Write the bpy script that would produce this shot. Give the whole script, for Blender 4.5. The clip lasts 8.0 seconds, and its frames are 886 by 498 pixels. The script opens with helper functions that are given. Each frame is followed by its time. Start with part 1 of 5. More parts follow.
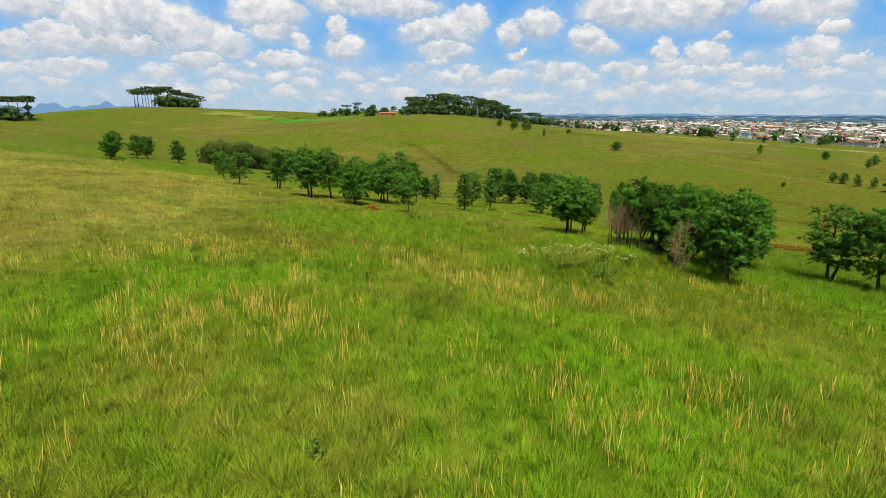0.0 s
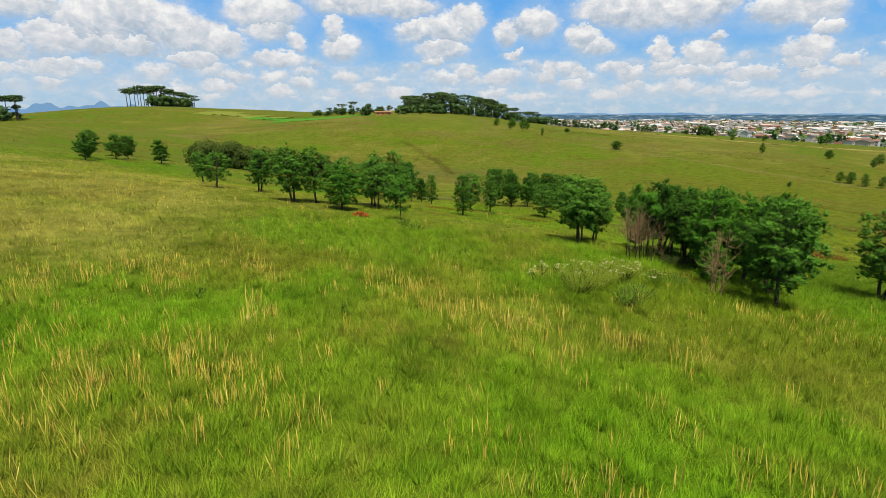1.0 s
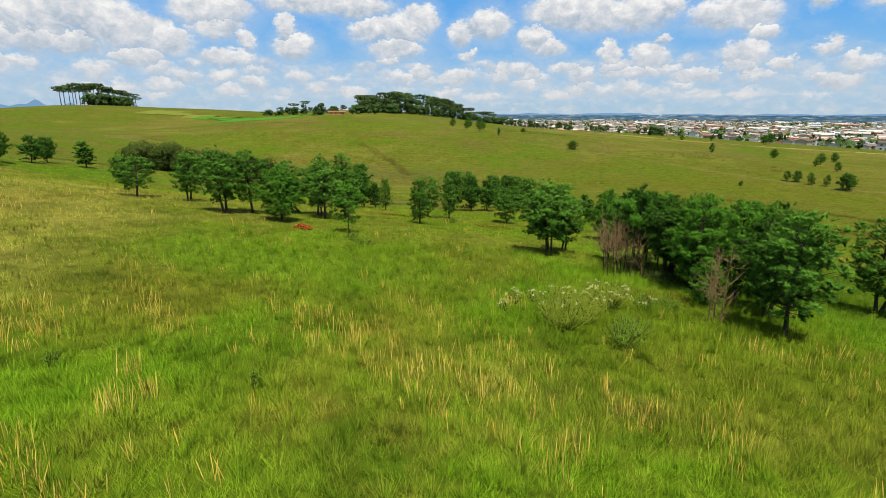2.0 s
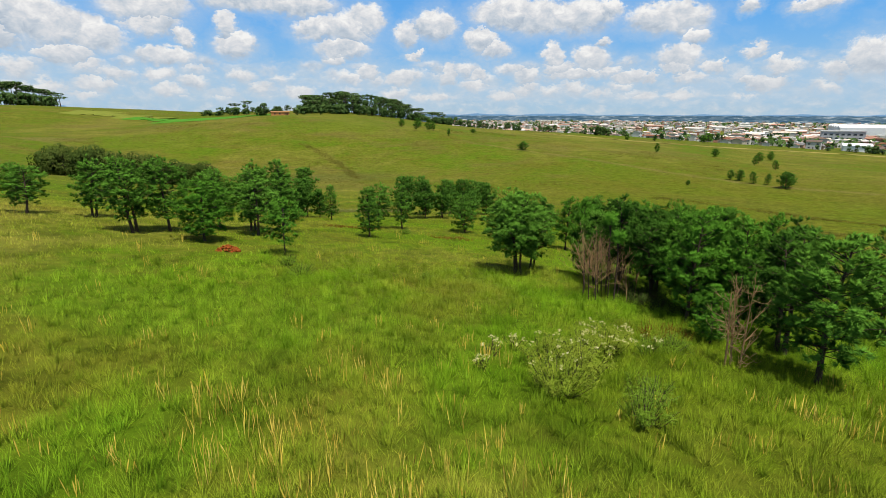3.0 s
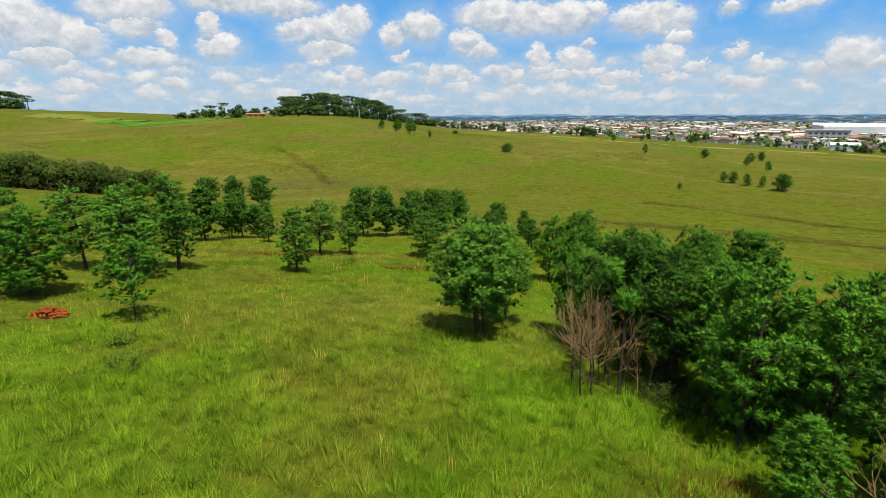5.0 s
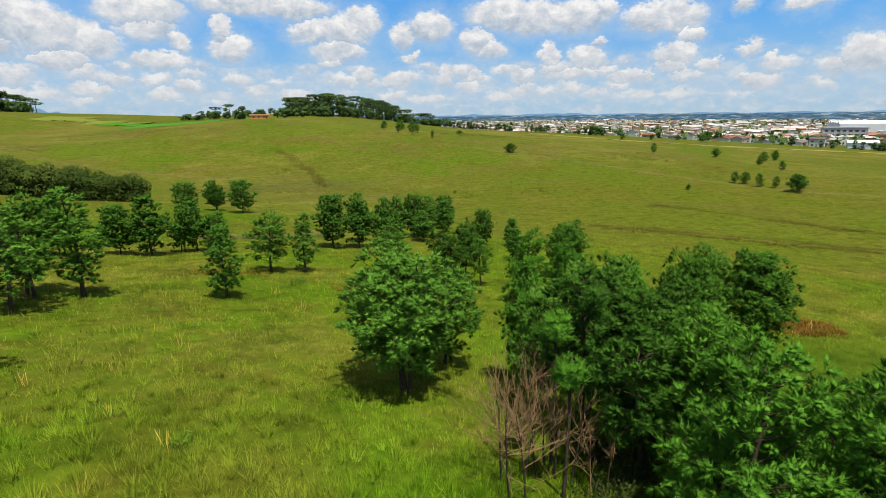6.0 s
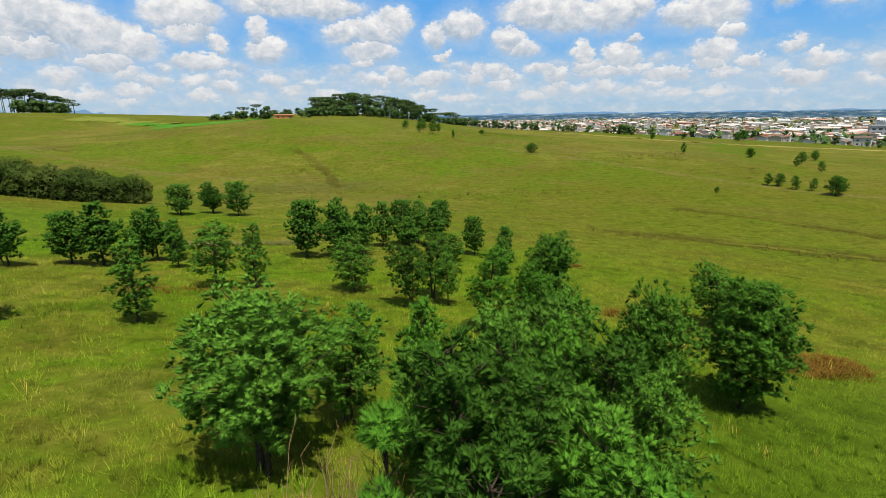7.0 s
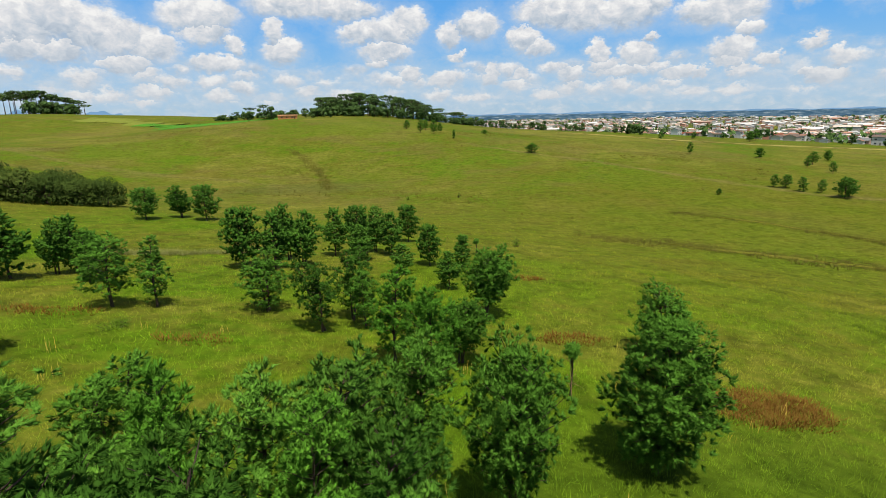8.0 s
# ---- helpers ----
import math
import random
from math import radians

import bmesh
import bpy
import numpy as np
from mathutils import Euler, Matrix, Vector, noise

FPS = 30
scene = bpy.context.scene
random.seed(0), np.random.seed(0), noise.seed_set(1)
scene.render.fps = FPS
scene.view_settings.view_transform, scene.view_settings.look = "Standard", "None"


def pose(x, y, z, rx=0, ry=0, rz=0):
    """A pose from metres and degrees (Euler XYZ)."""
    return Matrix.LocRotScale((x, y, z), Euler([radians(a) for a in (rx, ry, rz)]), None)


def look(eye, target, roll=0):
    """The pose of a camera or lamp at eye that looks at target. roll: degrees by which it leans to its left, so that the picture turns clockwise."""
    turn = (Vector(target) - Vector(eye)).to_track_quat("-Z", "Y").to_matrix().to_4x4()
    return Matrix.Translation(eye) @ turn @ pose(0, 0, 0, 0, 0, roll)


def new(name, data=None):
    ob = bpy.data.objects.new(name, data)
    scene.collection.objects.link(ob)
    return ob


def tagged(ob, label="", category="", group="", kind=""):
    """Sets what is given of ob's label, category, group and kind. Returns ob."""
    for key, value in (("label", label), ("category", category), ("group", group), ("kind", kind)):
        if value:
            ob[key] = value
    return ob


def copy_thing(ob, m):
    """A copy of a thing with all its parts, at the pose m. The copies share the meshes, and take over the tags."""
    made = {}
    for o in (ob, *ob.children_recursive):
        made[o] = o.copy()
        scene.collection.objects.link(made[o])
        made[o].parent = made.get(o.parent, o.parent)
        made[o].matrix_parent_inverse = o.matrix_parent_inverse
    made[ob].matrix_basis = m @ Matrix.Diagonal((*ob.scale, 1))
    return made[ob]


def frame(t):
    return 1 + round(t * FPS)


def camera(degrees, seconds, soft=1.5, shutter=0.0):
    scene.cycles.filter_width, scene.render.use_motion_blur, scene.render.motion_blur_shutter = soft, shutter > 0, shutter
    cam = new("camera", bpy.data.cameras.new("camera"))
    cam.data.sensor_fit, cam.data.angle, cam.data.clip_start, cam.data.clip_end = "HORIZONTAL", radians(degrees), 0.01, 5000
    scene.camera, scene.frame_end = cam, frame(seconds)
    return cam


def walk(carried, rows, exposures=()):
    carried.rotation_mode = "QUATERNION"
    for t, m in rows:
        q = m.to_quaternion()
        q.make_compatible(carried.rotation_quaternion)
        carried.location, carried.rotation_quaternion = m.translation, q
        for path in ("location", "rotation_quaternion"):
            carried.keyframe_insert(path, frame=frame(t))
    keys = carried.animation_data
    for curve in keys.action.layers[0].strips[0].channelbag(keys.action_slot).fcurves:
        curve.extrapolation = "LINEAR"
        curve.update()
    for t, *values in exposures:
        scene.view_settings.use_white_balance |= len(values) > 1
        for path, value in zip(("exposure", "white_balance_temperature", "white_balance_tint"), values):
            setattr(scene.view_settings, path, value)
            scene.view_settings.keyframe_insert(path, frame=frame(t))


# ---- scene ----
cam = camera(79.80, 8.0, soft=0.8)
PATH = [
    (0.0, -0.0, 0.0, 10.0, 75.632, -0.018, 0.005),
    (0.5, 0.007, 2.46, 9.862, 75.632, 0.021, -0.342),
    (1.0, 0.042, 4.732, 9.698, 75.584, 0.068, -0.358),
    (1.5, 0.136, 7.006, 9.565, 75.574, 0.097, -0.405),
    (1.6, 0.178, 7.484, 9.56, 75.572, 0.073, -0.5),
    (1.7, 0.205, 7.962, 9.554, 75.574, 0.057, -1.05),
    (1.8, 0.235, 8.445, 9.553, 75.578, 0.036, -2.0),
    (1.9, 0.265, 8.934, 9.557, 75.584, 0.01, -3.35),
    (2.0, 0.323, 9.437, 9.575, 75.584, -0.042, -4.996),
    (2.1, 0.33, 9.928, 9.579, 75.599, -0.055, -6.68),
    (2.2, 0.348, 10.428, 9.592, 75.612, -0.082, -8.318),
    (2.4, 0.457, 11.412, 9.581, 75.612, -0.102, -9.6),
    (2.6, 0.552, 12.405, 9.573, 75.621, -0.111, -10.25),
    (3.3, 0.792, 15.981, 9.508, 75.65, -0.032, -10.5),
    (3.5, 1.09, 16.93, 9.481, 75.657, 0.003, -10.71),
    (4.0, 1.977, 19.334, 9.498, 75.661, 0.056, -11.443),
    (4.5, 3.344, 21.574, 9.453, 75.671, 0.187, -11.624),
    (4.7, 3.891, 22.362, 9.386, 75.751, 0.239, -11.859),
    (5.8, 8.14, 27.067, 9.379, 75.743, 0.655, -11.313),
    (6.0, 9.03, 27.815, 9.366, 75.767, 0.673, -10.745),
    (6.5, 11.377, 29.703, 9.317, 75.76, 0.767, -9.252),
    (7.0, 14.045, 31.418, 9.274, 75.727, 0.895, -7.466),
    (7.5, 16.949, 33.016, 9.238, 75.718, 1.016, -6.549),
    (8.0, 20.068, 34.592, 9.189, 75.737, 1.108, -5.987),
]
walk(cam, [(t, pose(*p)) for t, *p in PATH])

# ---------------------------------------------------------------- light
SUN_EL, SUN_ROT = radians(68), radians(167)
sun_data = bpy.data.lights.new("sun", "SUN")
sun_data.energy, sun_data.angle, sun_data.color = 5.0, radians(0.55), (1.0, 0.97, 0.87)
sun = new("sun", sun_data)
sun.matrix_world = look((0, 0, 0), (math.sin(SUN_ROT) * -math.cos(SUN_EL), math.cos(SUN_ROT) * -math.cos(SUN_EL), -math.sin(SUN_EL)))
scene.view_settings.exposure = 0.0


class Nodes:
    """Small wrapper that adds and links shader nodes."""

    def __init__(self, tree):
        self.t = tree
        tree.nodes.clear()

    def add(self, kind, ins=None, op=""):
        n = self.t.nodes.new(kind)
        if op:
            n.operation = op
        for k, v in (ins or {}).items():
            s = n.inputs[k]
            if isinstance(v, bpy.types.NodeSocket):
                self.t.links.new(v, s)
            else:
                s.default_value = v
        return n

    def math(self, op, a, b=0.0, c=0.0):
        return self.add("ShaderNodeMath", {0: a, 1: b, 2: c}, op=op).outputs[0]

    def vec(self, op, a, b=(0, 0, 0)):
        n = self.add("ShaderNodeVectorMath", {0: a, 1: b}, op=op)
        return n.outputs["Value"] if op in ("LENGTH", "DOT_PRODUCT") else n.outputs[0]

    def noise(self, co, scale, detail=3.0, rough=0.55, distort=0.0):
        return self.add("ShaderNodeTexNoise", {"Vector": co, "Scale": scale, "Detail": detail, "Roughness": rough, "Distortion": distort})

    def ramp(self, fac, stops, mode="LINEAR"):
        n = self.add("ShaderNodeValToRGB", {"Fac": fac})
        r = n.color_ramp
        r.interpolation = mode
        while len(r.elements) < len(stops):
            r.elements.new(0.5)
        for e, (p, c) in zip(r.elements, stops):
            e.position, e.color = p, (*c, 1) if len(c) == 3 else c
        return n.outputs[0]

    def span(self, v, a, b, c=0.0, d=1.0, smooth=False):
        n = self.add("ShaderNodeMapRange")
        n.interpolation_type = "SMOOTHSTEP" if smooth else "LINEAR"
        for i, u in enumerate((v, a, b, c, d)):
            if isinstance(u, bpy.types.NodeSocket):
                self.t.links.new(u, n.inputs[i])
            else:
                n.inputs[i].default_value = u
        return n.outputs[0]

    def mix(self, fac, a, b, blend="MIX"):
        n = self.add("ShaderNodeMix")
        n.data_type, n.blend_type = "RGBA", blend
        for s, v in ((n.inputs[0], fac), (n.inputs[6], a), (n.inputs[7], b)):
            if isinstance(v, bpy.types.NodeSocket):
                self.t.links.new(v, s)
            else:
                s.default_value = v if not isinstance(v, tuple) or len(v) == 4 else (*v, 1)
        return n.outputs[2]


def build_world():
    w = bpy.data.worlds.new("sky")
    scene.world = w
    w.use_nodes = True
    n = Nodes(w.node_tree)
    air = n.add("ShaderNodeTexSky")
    air.sky_type, air.sun_disc, air.sun_elevation, air.sun_rotation = "NISHITA", False, SUN_EL, SUN_ROT
    air.altitude, air.air_density, air.dust_density, air.ozone_density = 900.0, 1.0, 0.7, 2.2
    sky = air.outputs[0]
    d = n.vec("NORMALIZE", n.add("ShaderNodeTexCoord").outputs["Generated"])
    x, y, z = n.add("ShaderNodeSeparateXYZ", {0: d}).outputs
    az = n.math("MULTIPLY", n.math("ARCTAN2", x, y), 57.2958)
    el = n.math("MULTIPLY", n.math("ARCSINE", z), 57.2958)
    plane = n.add("ShaderNodeCombineXYZ", {0: az, 1: n.math("MULTIPLY", el, 1.35), 2: 0.0}).outputs[0]
    # ragged cumulus outlines
    wob = n.noise(plane, 0.42, 6.0, 0.6).outputs["Color"]
    wob2 = n.noise(plane, 1.6, 5.0, 0.62).outputs["Color"]
    off = n.vec("ADD", n.vec("MULTIPLY", n.vec("SUBTRACT", wob, (0.5, 0.5, 0.5)), (2.4, 2.0, 0)), n.vec("MULTIPLY", n.vec("SUBTRACT", wob2, (0.5, 0.5, 0.5)), (1.5, 1.2, 0)))
    flat = n.add("ShaderNodeCombineXYZ", {0: az, 1: el, 2: 0.0}).outputs[0]
    p = n.vec("ADD", flat, off)
    puffs = CLOUDS_BANK + CLOUDS_MIDDLE + CLOUDS_EAST + CLOUDS_LOW
    dens, up = None, None
    for a, e, wa, we in puffs:
        # a chain from cloud to cloud keeps the shader small
        link = p if dens is None else n.add("ShaderNodeVectorMath", {0: dens, 1: (1e-6, 1e-6, 0), 2: p}, op="MULTIPLY_ADD").outputs[0]
        q = n.vec("DIVIDE", n.vec("SUBTRACT", link, (a, e, 0)), (wa * 1.22, we * 1.22, 1))
        v = n.math("SUBTRACT", 1.0, n.vec("LENGTH", q))
        h = n.add("ShaderNodeSeparateXYZ", {0: q}).outputs[1]
        if dens is None:
            dens, up = v, h
        else:
            more = n.math("GREATER_THAN", v, dens)
            up = n.add("ShaderNodeMix", {0: more, 2: up, 3: h}).outputs[0]
            dens = n.math("MAXIMUM", dens, v)
    # a deck of small puffs low over the horizon
    cells = n.add("ShaderNodeTexVoronoi", {"Vector": n.vec("MULTIPLY", p, (0.34, 0.66, 0)), "Scale": 1.0, "Randomness": 0.9})
    puff = n.math("SUBTRACT", n.math("SUBTRACT", 0.60, cells.outputs["Distance"]), n.math("SUBTRACT", 1.0, n.math("MULTIPLY", n.span(el, 0.4, 1.6, 0.0, 1.0), n.span(el, 6.2, 4.6, 0.30, 1.0))))
    centre = n.add("ShaderNodeSeparateXYZ", {0: cells.outputs["Position"]}).outputs[1]
    here = n.math("MULTIPLY", n.add("ShaderNodeSeparateXYZ", {0: p}).outputs[1], 0.66)
    more = n.math("GREATER_THAN", puff, dens)
    up = n.add("ShaderNodeMix", {0: more, 2: up, 3: n.math("MULTIPLY", n.math("SUBTRACT", here, centre), 2.2)}).outputs[0]
    dens = n.math("MAXIMUM", dens, puff)
    # the deck of small clouds low over the horizon, and scattered ones all round
    deck_co = n.vec("MULTIPLY", plane, (0.75, 1.0, 1))
    deck = n.noise(deck_co, 0.62, 8.0, 0.62, 0.5).outputs[0]
    low = n.span(el, 7.4, 3.0, 0.0, 1.0, True)
    deck_v = n.math("MULTIPLY_ADD", n.math("SUBTRACT", deck, 0.43), 3.6, n.math("SUBTRACT", low, 1.0))
    wide = n.noise(d, 3.2, 6.0, 0.58).outputs[0]
    high = n.math("MULTIPLY_ADD", n.math("SUBTRACT", wide, 0.53), 5.0, n.span(el, 11.0, 16.0, -1.2, 0.0))
    veil = n.span(deck_v, -0.45, 0.75, 0.0, 0.54, True)
    wisp = n.span(dens, -0.80, 0.25, 0.0, 0.40, True)
    body = n.span(n.math("MAXIMUM", dens, high), -0.08, n.span(up, -0.7, 0.4, 0.62, 0.24), 0.0, 1.0, True)
    # lit tops, grey undersides, folds
    fold = n.noise(n.vec("ADD", plane, (0.0, 0.25, 3.0)), 0.75, 7.0, 0.62, 0.4).outputs[0]
    lit = n.math("ADD", n.span(up, -0.9, 0.6, 0.0, 0.78), n.math("MULTIPLY", n.math("SUBTRACT", fold, 0.47), 1.9))
    cloud = n.ramp(lit, [(0.0, (0.40, 0.48, 0.58)), (0.35, (0.55, 0.61, 0.68)), (0.65, (0.71, 0.725, 0.755)), (1.0, (0.91, 0.905, 0.89))])
    deck_c = n.ramp(n.noise(n.vec("ADD", deck_co, (0.0, 0.16, 7.0)), 1.0, 7.0, 0.62, 0.4).outputs[0], [(0.3, (0.40, 0.54, 0.67)), (0.5, (0.55, 0.63, 0.70)), (0.66, (0.80, 0.77, 0.75))])
    air_c = n.add("ShaderNodeVectorMath", {0: sky, 3: SKY_GAIN}, op="SCALE").outputs[0]
    band = n.ramp(n.math("DIVIDE", el, 14.0), [(0.0, (0.40, 0.58, 0.74)), (0.25, (0.275, 0.53, 0.81)), (0.6, (0.135, 0.43, 0.87)), (1.0, (0.095, 0.36, 0.83))])
    haze = n.mix(n.span(el, 13.0, 24.0, 0.92, 0.0, True), air_c, band)
    c = n.mix(veil, haze, deck_c)
    c = n.mix(wisp, c, (0.56, 0.65, 0.74))
    cloud = n.mix(n.span(el, 6.5, 1.5, 0.0, 0.55), cloud, (0.62, 0.66, 0.70))
    c = n.mix(body, c, cloud)
    n.add("ShaderNodeOutputWorld", {0: n.add("ShaderNodeBackground", {0: c, 1: 1.0}).outputs[0]})


SKY_GAIN = 0.085
# clouds as azimuth, elevation and half sizes in degrees
CLOUDS_BANK = [(-35.5, 8.4, 2.3, 1.1), (-30.9, 7.5, 3.4, 1.9), (-27.9, 8.2, 3.1, 1.8), (-25.7, 7.5, 2.8, 2.1), (-34.0, 6.0, 2.4, 1.4), (-30.7, 6.1, 2.1, 1.3), (-28.2, 5.8, 2.0, 1.0), (-24.3, 7.0, 2.4, 1.7), (-21.1, 6.4, 2.0, 1.5), (-37.4, 5.3, 1.4, 0.9), (-38.3, 3.5, 1.1, 0.5), (-34.3, 3.9, 2.0, 0.7), (-23.6, 4.9, 2.3, 0.9)]
CLOUDS_MIDDLE = [(-17.0, 9.1, 3.3, 1.4), (-16.7, 7.7, 2.2, 1.0), (-14.2, 6.7, 0.8, 0.8), (-16.0, 5.0, 2.4, 0.8), (-10.5, 8.0, 0.8, 1.2), (-9.8, 6.3, 1.8, 1.2), (-7.0, 10.2, 5.4, 1.1), (-4.5, 10.0, 4.0, 1.0), (-2.2, 8.0, 2.2, 1.0), (0.9, 8.0, 2.6, 1.5), (2.9, 8.8, 1.6, 1.3), (0.3, 6.2, 2.6, 0.9), (-0.5, 5.3, 1.1, 0.7), (7.5, 5.7, 1.0, 0.3)]
CLOUDS_EAST = [(6.9, 7.6, 1.3, 1.0), (9.6, 8.4, 2.0, 1.4), (14.1, 7.0, 1.6, 1.2), (15.7, 6.1, 1.4, 0.8), (16.8, 9.4, 3.1, 1.4), (20.4, 9.0, 4.1, 1.5), (24.2, 9.0, 3.3, 1.4), (26.5, 9.4, 1.4, 0.8), (26.3, 6.7, 0.7, 0.4), (30.9, 8.5, 2.4, 1.2), (33.3, 8.4, 2.2, 1.3), (34.4, 6.8, 1.2, 0.9), (33.4, 4.9, 1.8, 1.3), (33.2, 4.0, 1.5, 0.6), (36.2, 4.2, 0.9, 0.6)]
CLOUDS_LOW = [(21.6, 5.5, 0.8, 1.0), (22.1, 4.4, 1.3, 0.7), (25.1, 5.1, 1.7, 1.2), (19.0, 3.7, 1.3, 0.9), (11.0, 3.9, 0.9, 1.0), (14.2, 3.9, 0.7, 0.6), (2.7, 4.1, 1.2, 0.8), (6.1, 3.4, 1.5, 0.8), (23.6, 3.7, 2.7, 0.6), (29.0, 3.5, 1.7, 0.6), (30.9, 3.4, 0.5, 0.5), (39.4, 5.3, 0.9, 0.6), (41.4, 4.2, 0.7, 0.7), (40.7, 2.7, 1.6, 0.8), (39.1, 3.0, 0.7, 0.4), (48.0, 4.5, 1.9, 1.5), (43.5, 8.9, 1.7, 0.6), (38.5, 9.2, 0.7, 0.7)]
build_world()


# ---------------------------------------------------------------- materials
def material(name):
    m = bpy.data.materials.new(name)
    m.use_nodes = True
    return m, Nodes(m.node_tree)


def finish(n, colour, rough=0.8, bump=None, strength=0.3, dist=0.02, leaf=0.0, metal=0.0, spec=0.3, soft=0.0, puff=0.0):
    ins = {"Base Color": colour if isinstance(colour, bpy.types.NodeSocket) else (*colour, 1), "Roughness": rough, "Metallic": metal, "Specular IOR Level": spec}
    if bump is not None:
        ins["Normal"] = n.add("ShaderNodeBump", {"Height": bump, "Strength": strength, "Distance": dist}).outputs[0]
    if soft:
        # rounded shading of foliage: each piece leans its normal to the sky, and away from its clump
        face = n.add("ShaderNodeNewGeometry").outputs["Normal"]
        k = 0.25 if puff else 1 - soft
        lean = n.vec("MULTIPLY", face, (k, k, k))
        if puff:
            clump = n.add("ShaderNodeAttribute")
            clump.attribute_name = "puff"
            turned = n.add("ShaderNodeVectorTransform", {0: clump.outputs["Vector"]})
            turned.vector_type, turned.convert_from, turned.convert_to = "VECTOR", "OBJECT", "WORLD"
            lean = n.vec("ADD", lean, n.vec("MULTIPLY", n.vec("NORMALIZE", turned.outputs[0]), (puff, puff, puff)))
        ins["Normal"] = n.vec("NORMALIZE", n.vec("ADD", lean, (0, 0, soft)))
    s = n.add("ShaderNodeBsdfPrincipled", ins).outputs[0]
    if leaf:
        tr = n.add("ShaderNodeBsdfTranslucent", {0: ins["Base Color"]}).outputs[0]
        s = n.add("ShaderNodeMixShader", {0: leaf, 1: s, 2: tr}).outputs[0]
    n.add("ShaderNodeOutputMaterial", {0: s})


def far_slope(n, pos, bare, c):
    """The far slope: a swale of fresh grass, a bare tan rise, a greyish weedy foot, trodden paths and an eroded gully."""
    for (px, py), (rx, ry), tint, much in (((-78, 247), (26, 24), GREEN_PLAIN, 0.55), ((-108, 245), (13, 9), GRASS_TAN, 0.75), ((-3, 179), (24, 11), GRASS_GREY, 0.6), ((8, 289), (34, 40), GREEN_PLAIN, 0.35)):
        ragged = n.math("MULTIPLY_ADD", n.math("SUBTRACT", bare, 0.5), 1.8, n.vec("LENGTH", n.vec("DIVIDE", n.vec("SUBTRACT", pos, (px, py, 0)), (rx, ry, 1))))
        c = n.mix(n.span(ragged, 1.15, 0.45, 0.0, much, True), c, tint)
    broken = n.noise(pos, 0.11, 5.0, 0.7).outputs[0]
    for line, width, tint, much in ((CATTLE_PATH, 2.6, GRASS_TAN, 0.55), (GULLY, 2.2, GRASS_EARTH, 0.5), (TRACK, 2.4, GRASS_TAN, 0.75)):
        for (ax, ay), (bx, by) in zip(line[:-1], line[1:]):
            ln = math.hypot(bx - ax, by - ay)
            off = n.vec("SUBTRACT", pos, ((ax + bx) / 2, (ay + by) / 2, 0))
            t = n.math("ABSOLUTE", n.vec("DOT_PRODUCT", off, ((bx - ax) / ln, (by - ay) / ln, 0)))
            d = n.math("ABSOLUTE", n.math("MULTIPLY_ADD", n.math("SUBTRACT", broken, 0.5), 9.0, n.vec("DOT_PRODUCT", off, ((ay - by) / ln, (bx - ax) / ln, 0))))
            on = n.math("MULTIPLY", n.span(d, width, 0.25 * width, 0.0, much, True), n.span(t, ln / 2 + 1.5, ln / 2 - 1.5, 0.0, 1.0, True))
            c = n.mix(n.math("MULTIPLY", on, n.span(bare, 0.36, 0.52, 0.35, 1.0)), c, tint)
    return c


CATTLE_PATH = [(-128, 250), (-91, 224), (-61, 210), (-25, 197), (-8, 184)]
GULLY = [(-15.7, 240), (-6.4, 219), (0.5, 197), (4.7, 176)]
TRACK = [(48, 244), (69, 217), (85, 200), (106, 166), (118, 148), (150, 125)]


